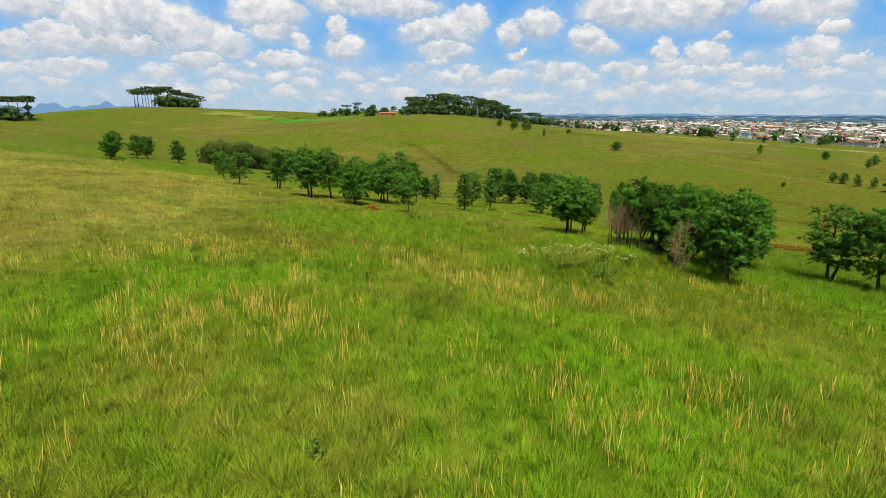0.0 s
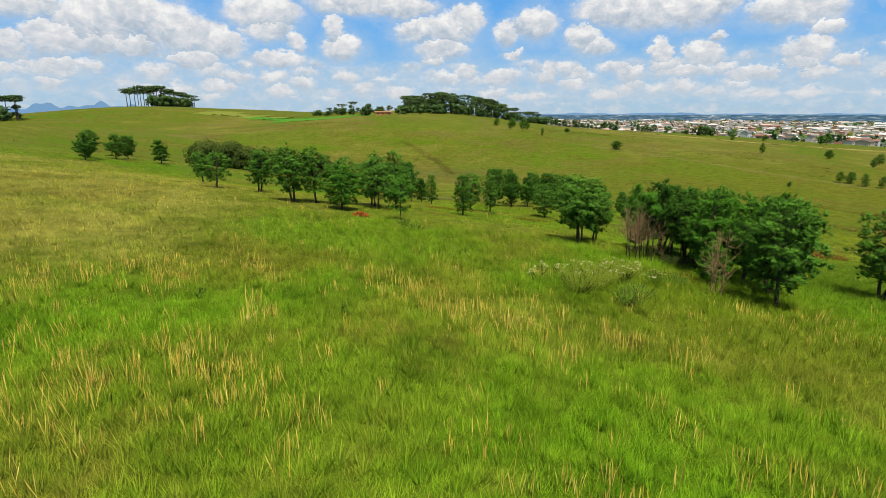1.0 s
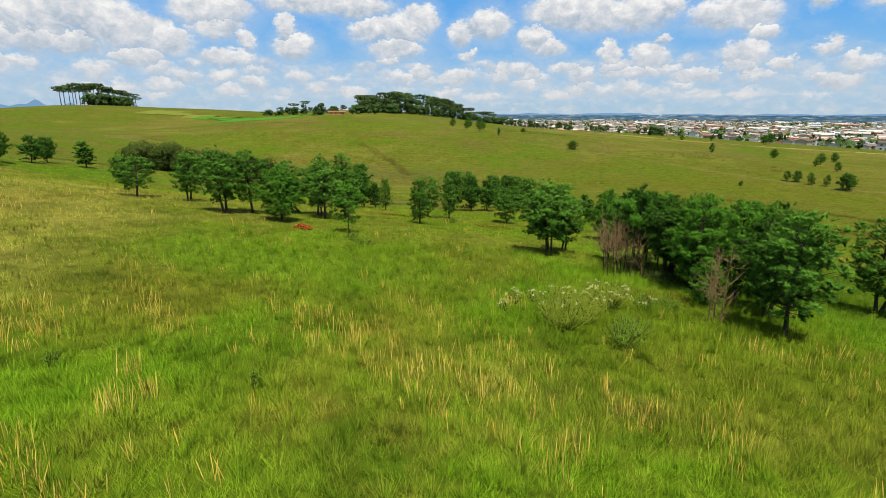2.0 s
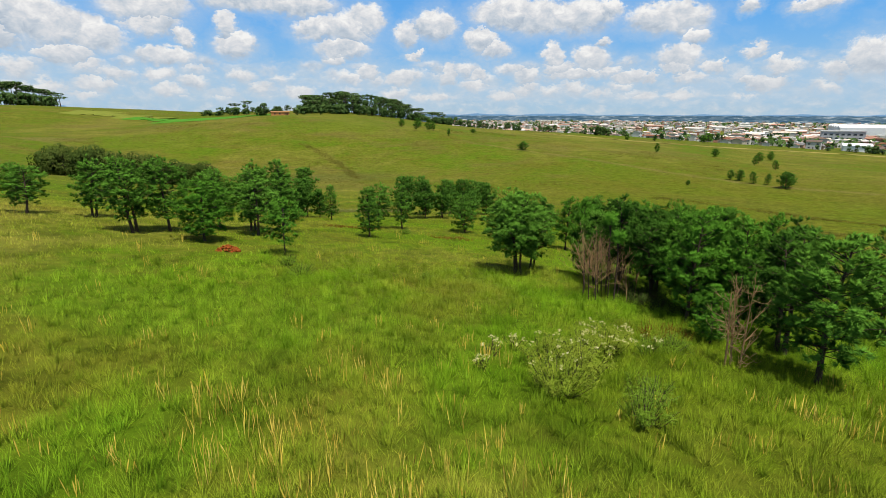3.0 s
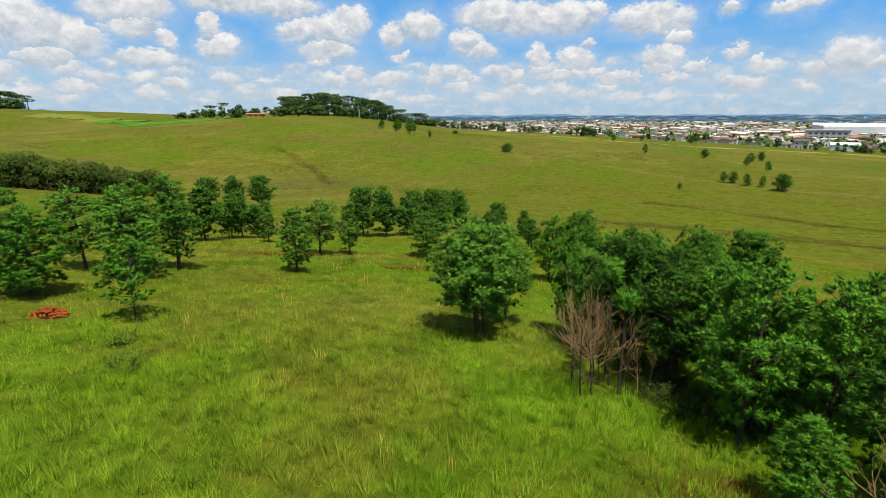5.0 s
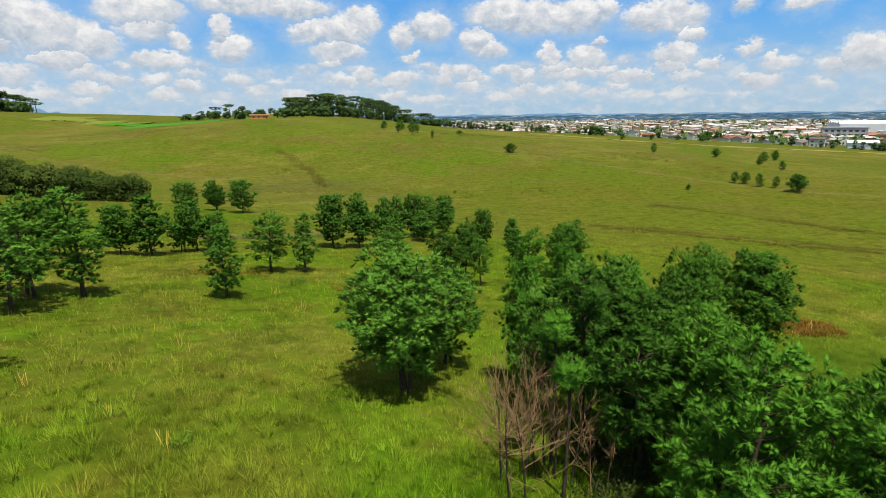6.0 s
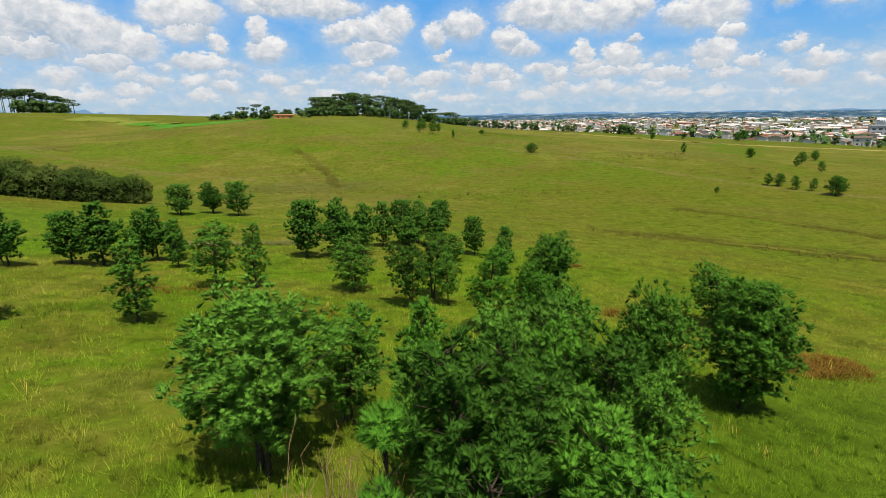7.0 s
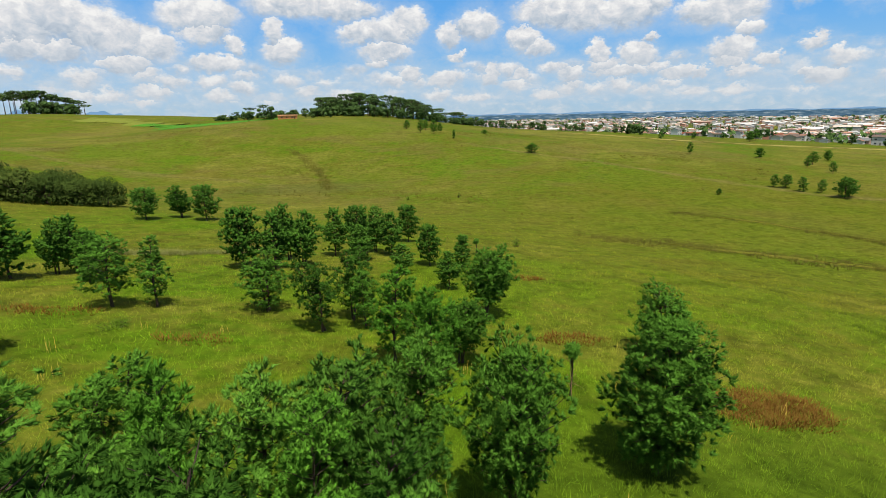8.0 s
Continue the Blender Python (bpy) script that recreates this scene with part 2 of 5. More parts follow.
def meadow_colour(n, worn=False):
    """Colour of the pasture by its place: fresh, plain, olive and dry reddish grass."""
    pos = n.add("ShaderNodeNewGeometry").outputs["Position"]
    pos = n.vec("MULTIPLY", pos, (1, 1, 0))
    big = n.noise(n.vec("MULTIPLY", pos, (1.0, 0.75, 1)), 0.013, 4.0, 0.6, 0.6).outputs[0]
    mid = n.noise(n.vec("MULTIPLY", n.vec("ADD", pos, (40, 7, 0)), (0.9, 1.1, 1)), 0.075, 6.0, 0.64, 0.5).outputs[0]
    fine = n.noise(pos, 0.9, 5.0, 0.65).outputs[0]
    f = n.math("ADD", n.math("MULTIPLY", big, 0.66), n.math("ADD", n.math("MULTIPLY", mid, 0.50), n.math("MULTIPLY", fine, 0.30)))
    dry = n.span(n.vec("LENGTH", n.vec("DIVIDE", n.vec("SUBTRACT", pos, (-40, 50, 0)), (44, 36, 1))), 1.1, 0.25, 0.0, 0.165, True)
    lush = n.span(n.vec("LENGTH", n.vec("DIVIDE", n.vec("SUBTRACT", pos, (3.5, 30, 0)), (7, 5, 1))), 1.2, 0.2, 0.0, 0.07, True)
    glade = n.span(n.vec("LENGTH", n.vec("DIVIDE", n.vec("SUBTRACT", pos, (6, 56, 0)), (26, 22, 1))), 1.2, 0.5, 0.0, 0.03, True)
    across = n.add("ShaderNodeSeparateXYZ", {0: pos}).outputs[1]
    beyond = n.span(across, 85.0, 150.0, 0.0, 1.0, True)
    f = n.math("SUBTRACT", n.math("ADD", f, n.math("MULTIPLY_ADD", beyond, 0.035, dry)), n.math("ADD", lush, glade))
    c = n.ramp(f, [(0.58, GREEN_FRESH), (0.69, GREEN_PLAIN), (0.76, GREEN_OLIVE), (0.88, GRASS_DRY)])
    red = n.noise(n.vec("ADD", pos, (11, 90, 0)), 0.045, 6.0, 0.68, 0.9).outputs[0]
    c = n.mix(n.span(red, 0.48, 0.67, 0.0, 0.55, True), c, GRASS_RED)
    bare = n.noise(n.vec("MULTIPLY", n.vec("ADD", pos, (300, 50, 0)), (1.0, 1.25, 1)), 0.030, 8.0, 0.70, 0.8).outputs[0]
    c = n.mix(n.math("MULTIPLY", n.span(bare, 0.48, 0.64, 0.0, 0.62, True), n.math("MULTIPLY_ADD", beyond, 0.9, 0.1)), c, GRASS_BROWN)
    weedy = n.span(n.vec("LENGTH", n.vec("DIVIDE", n.vec("SUBTRACT", pos, (31, 41, 0)), (17, 13, 1))), 1.25, 0.6, 0.0, 0.85, True)
    c = n.mix(weedy, c, GREEN_WEEDY)
    rank = n.span(n.vec("LENGTH", n.vec("DIVIDE", n.vec("SUBTRACT", pos, (12, 25, 0)), (8, 9, 1))), 1.25, 0.5, 0.0, 0.6, True)
    c = n.mix(rank, c, GRASS_RANK)
    seeding = n.span(n.vec("LENGTH", n.vec("DIVIDE", n.vec("SUBTRACT", pos, (-4.5, 30, 0)), (8.5, 9, 1))), 1.3, 0.4, 0.0, 1.0, True)
    c = n.mix(n.math("MULTIPLY", seeding, n.span(mid, 0.38, 0.60, 0.15, 0.75, True)), c, GRASS_SEED)
    dull = n.span(n.vec("LENGTH", n.vec("DIVIDE", n.vec("SUBTRACT", pos, (105, 110, 0)), (95, 80, 1))), 1.25, 0.5, 0.0, 0.55, True)
    c = n.mix(dull, c, GRASS_DULL)
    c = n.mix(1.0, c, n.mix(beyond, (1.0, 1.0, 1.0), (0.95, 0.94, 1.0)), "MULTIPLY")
    if worn:
        c = far_slope(n, pos, bare, c)
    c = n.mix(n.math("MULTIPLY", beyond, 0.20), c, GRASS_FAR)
    speck = n.noise(n.vec("MULTIPLY", pos, n.add("ShaderNodeCombineXYZ", {0: 1.0, 1: n.span(across, 80.0, 200.0, 1.0, 1.3), 2: 1.0}).outputs[0]), 0.30, 6.0, 0.72, 0.5).outputs[0]
    speck = n.ramp(speck, [(0.34, (0.56, 0.60, 0.55)), (0.50, (0.90, 0.91, 0.88)), (0.66, (1.06, 1.04, 1.06))])
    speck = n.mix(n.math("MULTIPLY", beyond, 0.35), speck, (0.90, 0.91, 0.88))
    return n.mix(1.0, c, speck, "MULTIPLY"), pos


GREEN_FRESH, GREEN_PLAIN, GREEN_OLIVE = (0.150, 0.287, 0.009), (0.174, 0.281, 0.012), (0.222, 0.258, 0.022)
GRASS_FAR, GRASS_TAN, GRASS_GREY, GRASS_EARTH = (0.222, 0.232, 0.020), (0.330, 0.255, 0.080), (0.190, 0.180, 0.050), (0.190, 0.135, 0.035)
GRASS_DRY, GRASS_RED, GRASS_BROWN, GREEN_WEEDY, GRASS_DULL, GRASS_RANK, GRASS_SEED = (0.375, 0.345, 0.055), (0.235, 0.180, 0.026), (0.300, 0.225, 0.060), (0.125, 0.195, 0.012), (0.228, 0.222, 0.020), (0.165, 0.195, 0.012), (0.225, 0.205, 0.022)


def meadow_material():
    m, n = material("meadow")
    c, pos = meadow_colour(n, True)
    mottle = n.noise(pos, 0.85, 5.0, 0.7, 0.3).outputs[0]
    c = n.mix(1.0, c, n.ramp(mottle, [(0.36, (0.76, 0.78, 0.74)), (0.52, (1.0, 1.0, 1.0)), (0.66, (1.20, 1.16, 1.25))]), "MULTIPLY")
    tuft = n.noise(pos, 3.2, 4.0, 0.6).outputs[0]
    grain = n.noise(pos, 24.0, 3.0, 0.6).outputs[0]
    k = n.math("MULTIPLY_ADD", tuft, 0.5, n.math("MULTIPLY", grain, 0.5))
    c = n.mix(1.0, c, n.ramp(k, [(0.3, (0.37, 0.385, 0.37)), (0.7, (0.785, 0.785, 0.785))]), "MULTIPLY")
    finish(n, c, 0.95, k, 0.6, 0.12, spec=0.03)
    return m


def grass_material(name, tint, leaf=0.15, soft=0.85, puff=0.0, toned=False):
    m, n = material(name)
    c, pos = meadow_colour(n)
    if toned:
        tone = n.add("ShaderNodeAttribute")
        tone.attribute_name = "tone"
        c = n.mix(1.0, c, n.ramp(tone.outputs["Fac"], [(0.0, (0.64, 0.70, 0.6)), (0.4, (0.92, 0.93, 0.9)), (0.8, (1.08, 1.06, 1.1)), (1.0, (1.15, 1.14, 1.5))]), "MULTIPLY")
    r = n.add("ShaderNodeNewGeometry").outputs["Random Per Island"]
    c = n.mix(1.0, c, n.ramp(r, [(0.0, (0.72 * tint, 0.78 * tint, 0.70 * tint)), (0.6, (0.86 * tint, 0.90 * tint, 0.80 * tint)), (1.0, (tint, tint, tint))]), "MULTIPLY")
    clump = n.noise(pos, 1.5, 3.0, 0.6).outputs[0]
    c = n.mix(1.0, c, n.ramp(clump, [(0.32, (0.62, 0.70, 0.60)), (0.50, (0.92, 0.94, 0.90)), (0.68, (1.16, 1.10, 1.25))]), "MULTIPLY")
    c = n.add("ShaderNodeVectorMath", {0: c, 3: 1.72}, op="SCALE").outputs[0]
    finish(n, c, 0.8, leaf=leaf, spec=0.04, soft=soft, puff=puff)
    return m


def island_material(name, stops, rough=0.7, leaf=0.0, spec=0.0, by_object=0.35, soft=0.28, puff=0.9):
    """Leaves, needles, stalks: colour varies from piece to piece and from plant to plant."""
    m, n = material(name)
    r = n.add("ShaderNodeNewGeometry").outputs["Random Per Island"]
    o = n.add("ShaderNodeObjectInfo").outputs["Random"]
    co = n.add("ShaderNodeTexCoord").outputs["Object"]
    patch = n.noise(co, 1.1, 3.0).outputs[0]
    tuft = n.noise(co, 4.2, 2.0).outputs[0]
    f = n.math("ADD", n.math("MULTIPLY", r, 0.28), n.math("ADD", n.math("MULTIPLY", n.math("SUBTRACT", patch, 0.4), 0.7), n.math("MULTIPLY", n.math("SUBTRACT", o, 0.5), by_object)))
    f = n.math("MULTIPLY_ADD", n.math("SUBTRACT", tuft, 0.45), 1.1, f)
    finish(n, n.ramp(f, stops), rough, leaf=leaf, spec=spec, soft=soft, puff=puff)
    return m


def rough_material(name, a, b, scale, rough=0.9, bump=0.5, c=None, by_object=False):
    m, n = material(name)
    co = n.add("ShaderNodeTexCoord").outputs["Object"]
    v = n.noise(co, scale, 5.0, 0.65).outputs[0]
    w = n.noise(co, scale * 6, 3.0, 0.6).outputs[0]
    col = n.ramp(n.math("MULTIPLY_ADD", w, 0.4, n.math("MULTIPLY", v, 0.6)), [(0.3, a), (0.7, b)])
    if by_object:
        col = n.mix(1.0, col, n.ramp(n.add("ShaderNodeObjectInfo").outputs["Random"], c, "CONSTANT"), "MULTIPLY")
    finish(n, col, rough, w, bump, 0.03, spec=0.02)
    return m


M_MEADOW = meadow_material()
M_GRASS = grass_material("grass_blades", 0.95)
M_PASTURE = grass_material("pasture_blades", 0.86)
M_TUSSOCK = grass_material("tussock_blades", 1.14, 0.2, 0.55, 0.45, True)
M_STRAW = island_material("dry_stalks", [(0.0, (0.607, 0.432, 0.055)), (0.4, (0.736, 0.570, 0.110)), (0.8, (0.828, 0.718, 0.258))], 0.7, 0.1, soft=0.8, puff=0.0)
M_NEEDLE = island_material("pine_needles", [(0.0, (0.069, 0.166, 0.018)), (0.35, (0.121, 0.281, 0.031)), (0.75, (0.193, 0.393, 0.048)), (1.0, (0.275, 0.477, 0.071))], 0.6, 0.22)
# pine_needles darkened by a third: crown shade painted in, also for darker grove pines
M_NEEDLE_SHADED = island_material("shaded_pine_needles", [(0.0, (0.045, 0.115, 0.014)), (0.35, (0.082, 0.192, 0.023)), (0.75, (0.133, 0.271, 0.035)), (1.0, (0.192, 0.335, 0.052))], 0.6, 0.22)
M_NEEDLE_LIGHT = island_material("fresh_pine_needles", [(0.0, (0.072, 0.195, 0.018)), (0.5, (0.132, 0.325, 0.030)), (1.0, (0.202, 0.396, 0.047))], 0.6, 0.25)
M_LEAF = island_material("dark_leaves", [(0.0, (0.050, 0.080, 0.016)), (0.5, (0.080, 0.115, 0.022)), (1.0, (0.130, 0.148, 0.032))], 0.6, 0.15, by_object=0.6)
M_FAR_LEAF = island_material("umbrella_pine_leaves", [(0.0, (0.055, 0.101, 0.030)), (0.5, (0.114, 0.189, 0.051)), (1.0, (0.198, 0.277, 0.077))], 0.6, 0.1)
M_SHRUB = island_material("shrub_leaves", [(0.0, (0.211, 0.290, 0.026)), (0.5, (0.299, 0.352, 0.040)), (1.0, (0.361, 0.378, 0.070))], 0.65, 0.25, soft=0.8, puff=0.25)
M_WEED = island_material("weed_leaves", [(0.0, (0.114, 0.202, 0.016)), (0.5, (0.176, 0.273, 0.026)), (1.0, (0.246, 0.326, 0.044))], 0.65, 0.25, soft=0.8, puff=0.25)
M_REED = island_material("pale_reeds", [(0.0, (0.229, 0.246, 0.053)), (0.5, (0.334, 0.326, 0.123)), (1.0, (0.440, 0.414, 0.229))], 0.8, 0.15, soft=0.8, puff=0.0)
M_FLOWER = island_material("pale_flowers", [(0.0, (0.570, 0.522, 0.209)), (0.6, (0.722, 0.665, 0.323)), (1.0, (0.836, 0.788, 0.475))], 0.7, 0.2, soft=0.9, puff=0.2)
M_BARK = rough_material("pine_bark", (0.035, 0.026, 0.020), (0.120, 0.085, 0.060), 9.0)
M_DEAD = rough_material("weathered_dead_wood", (0.20, 0.118, 0.052), (0.46, 0.30, 0.145), 8.0)
M_SOIL = rough_material("red_soil", (0.21, 0.050, 0.012), (0.38, 0.105, 0.026), 3.0, 0.95, 0.8)
M_REDGRASS = island_material("rusty_dead_grass", [(0.0, (0.150, 0.072, 0.014)), (0.5, (0.230, 0.125, 0.026)), (1.0, (0.270, 0.190, 0.035))], 0.8, 0.15, puff=0.0)
M_ROAD = rough_material("pale_dirt", (0.22, 0.20, 0.04), (0.34, 0.28, 0.10), 0.25)
M_DITCH = rough_material("ditch_bed", (0.13, 0.135, 0.014), (0.20, 0.175, 0.026), 0.4)
M_RANK = island_material("rank_weeds", [(0.0, (0.079, 0.075, 0.014)), (0.5, (0.132, 0.123, 0.025)), (1.0, (0.185, 0.163, 0.044))], 0.8, 0.1, soft=0.7, puff=0.0)
M_CROP = rough_material("young_crop", (0.060, 0.185, 0.015), (0.095, 0.250, 0.028), 0.15)
M_PALE_CROP = rough_material("pale_crop", (0.155, 0.185, 0.025), (0.21, 0.22, 0.04), 0.15)
PAINTS = [(0.0, (0.686, 0.669, 0.634)), (0.20, (0.616, 0.528, 0.422)), (0.38, (0.484, 0.484, 0.484)), (0.48, (0.598, 0.387, 0.308)), (0.56, (0.792, 0.783, 0.757)), (0.84, (0.493, 0.370, 0.273)), (0.94, (0.634, 0.546, 0.211))]
TILES = [(0.0, (0.282, 0.114, 0.070)), (0.26, (0.238, 0.229, 0.220)), (0.44, (0.352, 0.194, 0.132)), (0.62, (0.440, 0.431, 0.414)), (0.76, (0.194, 0.141, 0.114)), (0.92, (0.634, 0.625, 0.616))]
M_WALL = rough_material("painted_plaster", (0.70, 0.70, 0.69), (0.85, 0.85, 0.84), 0.6, 0.85, 0.2, PAINTS, True)
M_ROOF = rough_material("roof_tiles", (0.65, 0.63, 0.62), (1.0, 1.0, 1.0), 0.8, 0.8, 0.4, TILES, True)
M_GLASS, _n = material("dark_window")
finish(_n, (0.05, 0.06, 0.07), 0.15, spec=0.5)
M_WHITE = rough_material("white_sheet_metal", (0.72, 0.73, 0.74), (0.82, 0.83, 0.84), 0.3, 0.5, 0.1)
M_GREY = rough_material("grey_concrete", (0.36, 0.37, 0.38), (0.50, 0.50, 0.50), 0.4)
M_ORANGE = rough_material("orange_plaster", (0.50, 0.20, 0.07), (0.64, 0.29, 0.11), 0.8)
M_TERRA = rough_material("terracotta_tiles", (0.32, 0.17, 0.08), (0.46, 0.25, 0.11), 1.2)


def town_material():
    m, n = material("distant_roofs_and_walls")
    r = n.add("ShaderNodeNewGeometry").outputs["Random Per Island"]
    finish(n, n.ramp(r, [(0.0, (0.58, 0.54, 0.49)), (0.16, (0.42, 0.20, 0.13)), (0.30, (0.44, 0.42, 0.40)), (0.40, (0.64, 0.50, 0.39)), (0.58, (0.68, 0.66, 0.62)), (0.74, (0.26, 0.22, 0.19)), (0.84, (0.52, 0.33, 0.25)), (0.93, (0.62, 0.56, 0.50))], "CONSTANT"), 0.8)
    return m


M_TOWN = town_material()


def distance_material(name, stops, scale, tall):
    """A plain backdrop of distance: the haze is painted in as a glowing colour."""
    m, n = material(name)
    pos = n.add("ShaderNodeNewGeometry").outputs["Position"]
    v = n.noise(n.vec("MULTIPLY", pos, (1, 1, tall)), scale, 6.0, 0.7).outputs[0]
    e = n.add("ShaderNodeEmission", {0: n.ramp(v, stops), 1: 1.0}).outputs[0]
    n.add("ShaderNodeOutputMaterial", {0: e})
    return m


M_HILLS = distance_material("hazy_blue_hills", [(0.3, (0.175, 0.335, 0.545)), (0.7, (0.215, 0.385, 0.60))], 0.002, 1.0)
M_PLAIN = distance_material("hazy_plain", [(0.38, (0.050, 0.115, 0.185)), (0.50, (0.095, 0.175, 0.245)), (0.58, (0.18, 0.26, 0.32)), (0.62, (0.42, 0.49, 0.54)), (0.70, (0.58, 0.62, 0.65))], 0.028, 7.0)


# ---------------------------------------------------------------- helpers for shapes
def mesh_of(name, verts, faces, mat, smooth=False, puff=None):
    """A mesh from arrays of points and of triangles or quads."""
    verts, faces = np.asarray(verts, np.float32), np.asarray(faces, np.int32)
    me = bpy.data.meshes.new(name)
    k = faces.shape[1]
    me.vertices.add(len(verts))
    me.vertices.foreach_set("co", verts.ravel())
    me.loops.add(faces.size)
    me.loops.foreach_set("vertex_index", faces.ravel())
    me.polygons.add(len(faces))
    me.polygons.foreach_set("loop_start", np.arange(0, faces.size, k, dtype=np.int32))
    me.polygons.foreach_set("use_smooth", np.full(len(faces), smooth))
    me.materials.append(mat)
    me.update(calc_edges=True)
    if puff is not None:
        me.attributes.new("puff", "FLOAT_VECTOR", "POINT").data.foreach_set("vector", np.asarray(puff, np.float32).ravel())
    return me


def part(name, data, parent, label=""):
    ob = new(name, data)
    ob.parent = parent
    return tagged(ob, label)


def thing(name, label, category, group="", kind=""):
    return tagged(new(name), label, category, group, kind)


class Build:
    """Collects triangles."""

    def __init__(self):
        self.v, self.f, self.n = [], [], 0

    def put(self, v, f):
        v, f = np.asarray(v, float), np.asarray(f, int)
        self.v.append(v)
        self.f.append(f + self.n)
        self.n += len(v)

    def mesh(self, name, mat, smooth=False):
        return mesh_of(name, np.concatenate(self.v), np.concatenate(self.f), mat, smooth)

    def tube(self, pts, radii, sides=6):
        pts, radii = np.asarray(pts, float), np.asarray(radii, float)
        d = np.gradient(pts, axis=0)
        d /= np.linalg.norm(d, axis=1)[:, None] + 1e-9
        ref = np.where(np.abs(d[:, 2:3]) > 0.9, [[1.0, 0, 0]], [[0, 0, 1.0]])
        a = np.cross(d, ref)
        a /= np.linalg.norm(a, axis=1)[:, None]
        b = np.cross(d, a)
        ang = np.arange(sides) * 2 * np.pi / sides
        ring = pts[:, None] + radii[:, None, None] * (np.cos(ang)[None, :, None] * a[:, None] + np.sin(ang)[None, :, None] * b[:, None])
        i, j = np.meshgrid(np.arange(len(pts) - 1), np.arange(sides), indexing="ij")
        p, q = i * sides + j, i * sides + (j + 1) % sides
        r, s = p + sides, q + sides
        self.put(ring.reshape(-1, 3), np.concatenate([np.stack([p, q, s], -1).reshape(-1, 3), np.stack([p, s, r], -1).reshape(-1, 3)]))

    def box(self, x0, y0, z0, x1, y1, z1):
        v = [(x, y, z) for z in (z0, z1) for y in (y0, y1) for x in (x0, x1)]
        q = [(0, 2, 3, 1), (4, 5, 7, 6), (0, 1, 5, 4), (1, 3, 7, 5), (3, 2, 6, 7), (2, 0, 4, 6)]
        self.put(v, [t for a, b, c, d in q for t in ((a, b, c), (a, c, d))])


def unit(v):
    return v / (np.linalg.norm(v, axis=-1, keepdims=True) + 1e-9)


def frames_of(axis):
    """Two directions square to each axis."""
    ref = np.where(np.abs(axis[:, 2:3]) > 0.9, [[1.0, 0, 0]], [[0, 0, 1.0]])
    a = unit(np.cross(axis, ref))
    return a, np.cross(axis, a)


def brushes(rng, base, axis, length, needles, needle_len, width, core, sides=3, heart=None):
    """Bottle-brush shoots: a ragged spindle of packed needles with loose ones standing out of it."""
    n = len(base)
    a, b = frames_of(axis)
    s = np.linspace(0.05, 1.0, needles)[None] + rng.uniform(-0.05, 0.05, (n, needles))
    ang = rng.uniform(0, 2 * np.pi, (n, needles))
    rad = np.cos(ang)[..., None] * a[:, None] + np.sin(ang)[..., None] * b[:, None]
    side = -np.sin(ang)[..., None] * a[:, None] + np.cos(ang)[..., None] * b[:, None]
    spread = (1.12 - 0.78 * s) * rng.uniform(0.7, 1.2, (n, needles))
    way = unit(axis[:, None] * (0.34 + 0.45 * s)[..., None] + rad * spread[..., None])
    root = base[:, None] + axis[:, None] * (s * length[:, None])[..., None] + rad * core * 0.6
    tip = root + way * needle_len * rng.uniform(0.75, 1.2, (n, needles, 1))
    w = side * width
    v = np.stack([root - w, root + w, tip], 2).reshape(-1, 3)
    f = np.arange(n * needles * 3).reshape(-1, 3)
    t = np.arange(sides) * 2 * np.pi / sides
    ring = np.cos(t)[None, :, None] * a[:, None] + np.sin(t)[None, :, None] * b[:, None]
    jag = core * rng.uniform(0.75, 1.25, (n, sides, 1))
    lift = (0.72 + rng.uniform(-0.12, 0.12, (n, sides, 1))) * length[:, None, None]
    ends = np.stack([base - axis * 0.03, base + axis * (length * 1.22)[:, None]], 1)
    cv = np.concatenate([base[:, None] + ring * jag + axis[:, None] * lift, ends], 1)
    i, j = np.arange(sides), (np.arange(sides) + 1) % sides
    tri = np.concatenate([np.stack([j, i, 0 * i + sides], -1), np.stack([i, j, 0 * i + sides + 1], -1)])
    f = np.concatenate([f, (tri[None] + (np.arange(n) * (sides + 2))[:, None, None]).reshape(-1, 3) + len(v)])
    v = np.concatenate([v, cv.reshape(-1, 3)])
    if heart is None:
        heart = base + axis * (0.12 * length)[:, None]
    own = np.concatenate([np.repeat(heart, needles * 3, 0), np.repeat(heart, len(v) // n - needles * 3, 0)])
    return v, f, unit(v - own)


def leaf_cloud(rng, centres, radii, count, size, shell=0.55, up=0.35, flat=1.0):
    """Leaves over and inside rounded clumps."""
    k = rng.integers(0, len(centres), count)
    d = unit(rng.normal(size=(count, 3)))
    r = (shell + (1 - shell) * rng.random((count, 1)) ** 0.5) * radii[k][:, None]
    p = centres[k] + d * r * [1, 1, flat]
    nrm = unit(d + rng.normal(size=(count, 3)) * 0.6 + [0, 0, up])
    a, b = frames_of(nrm)
    ang = rng.uniform(0, 2 * np.pi, (count, 1))
    u = (np.cos(ang) * a + np.sin(ang) * b) * size * rng.uniform(0.6, 1.3, (count, 1))
    w = (-np.sin(ang) * a + np.cos(ang) * b) * size * 0.5 * rng.uniform(0.6, 1.3, (count, 1))
    v = np.stack([p - u, p + w, p + u, p - w], 1).reshape(-1, 3)
    i = np.arange(count)[:, None] * 4
    return v, np.concatenate([i + [0, 1, 2], i + [0, 2, 3]]), np.repeat(d, 4, 0)


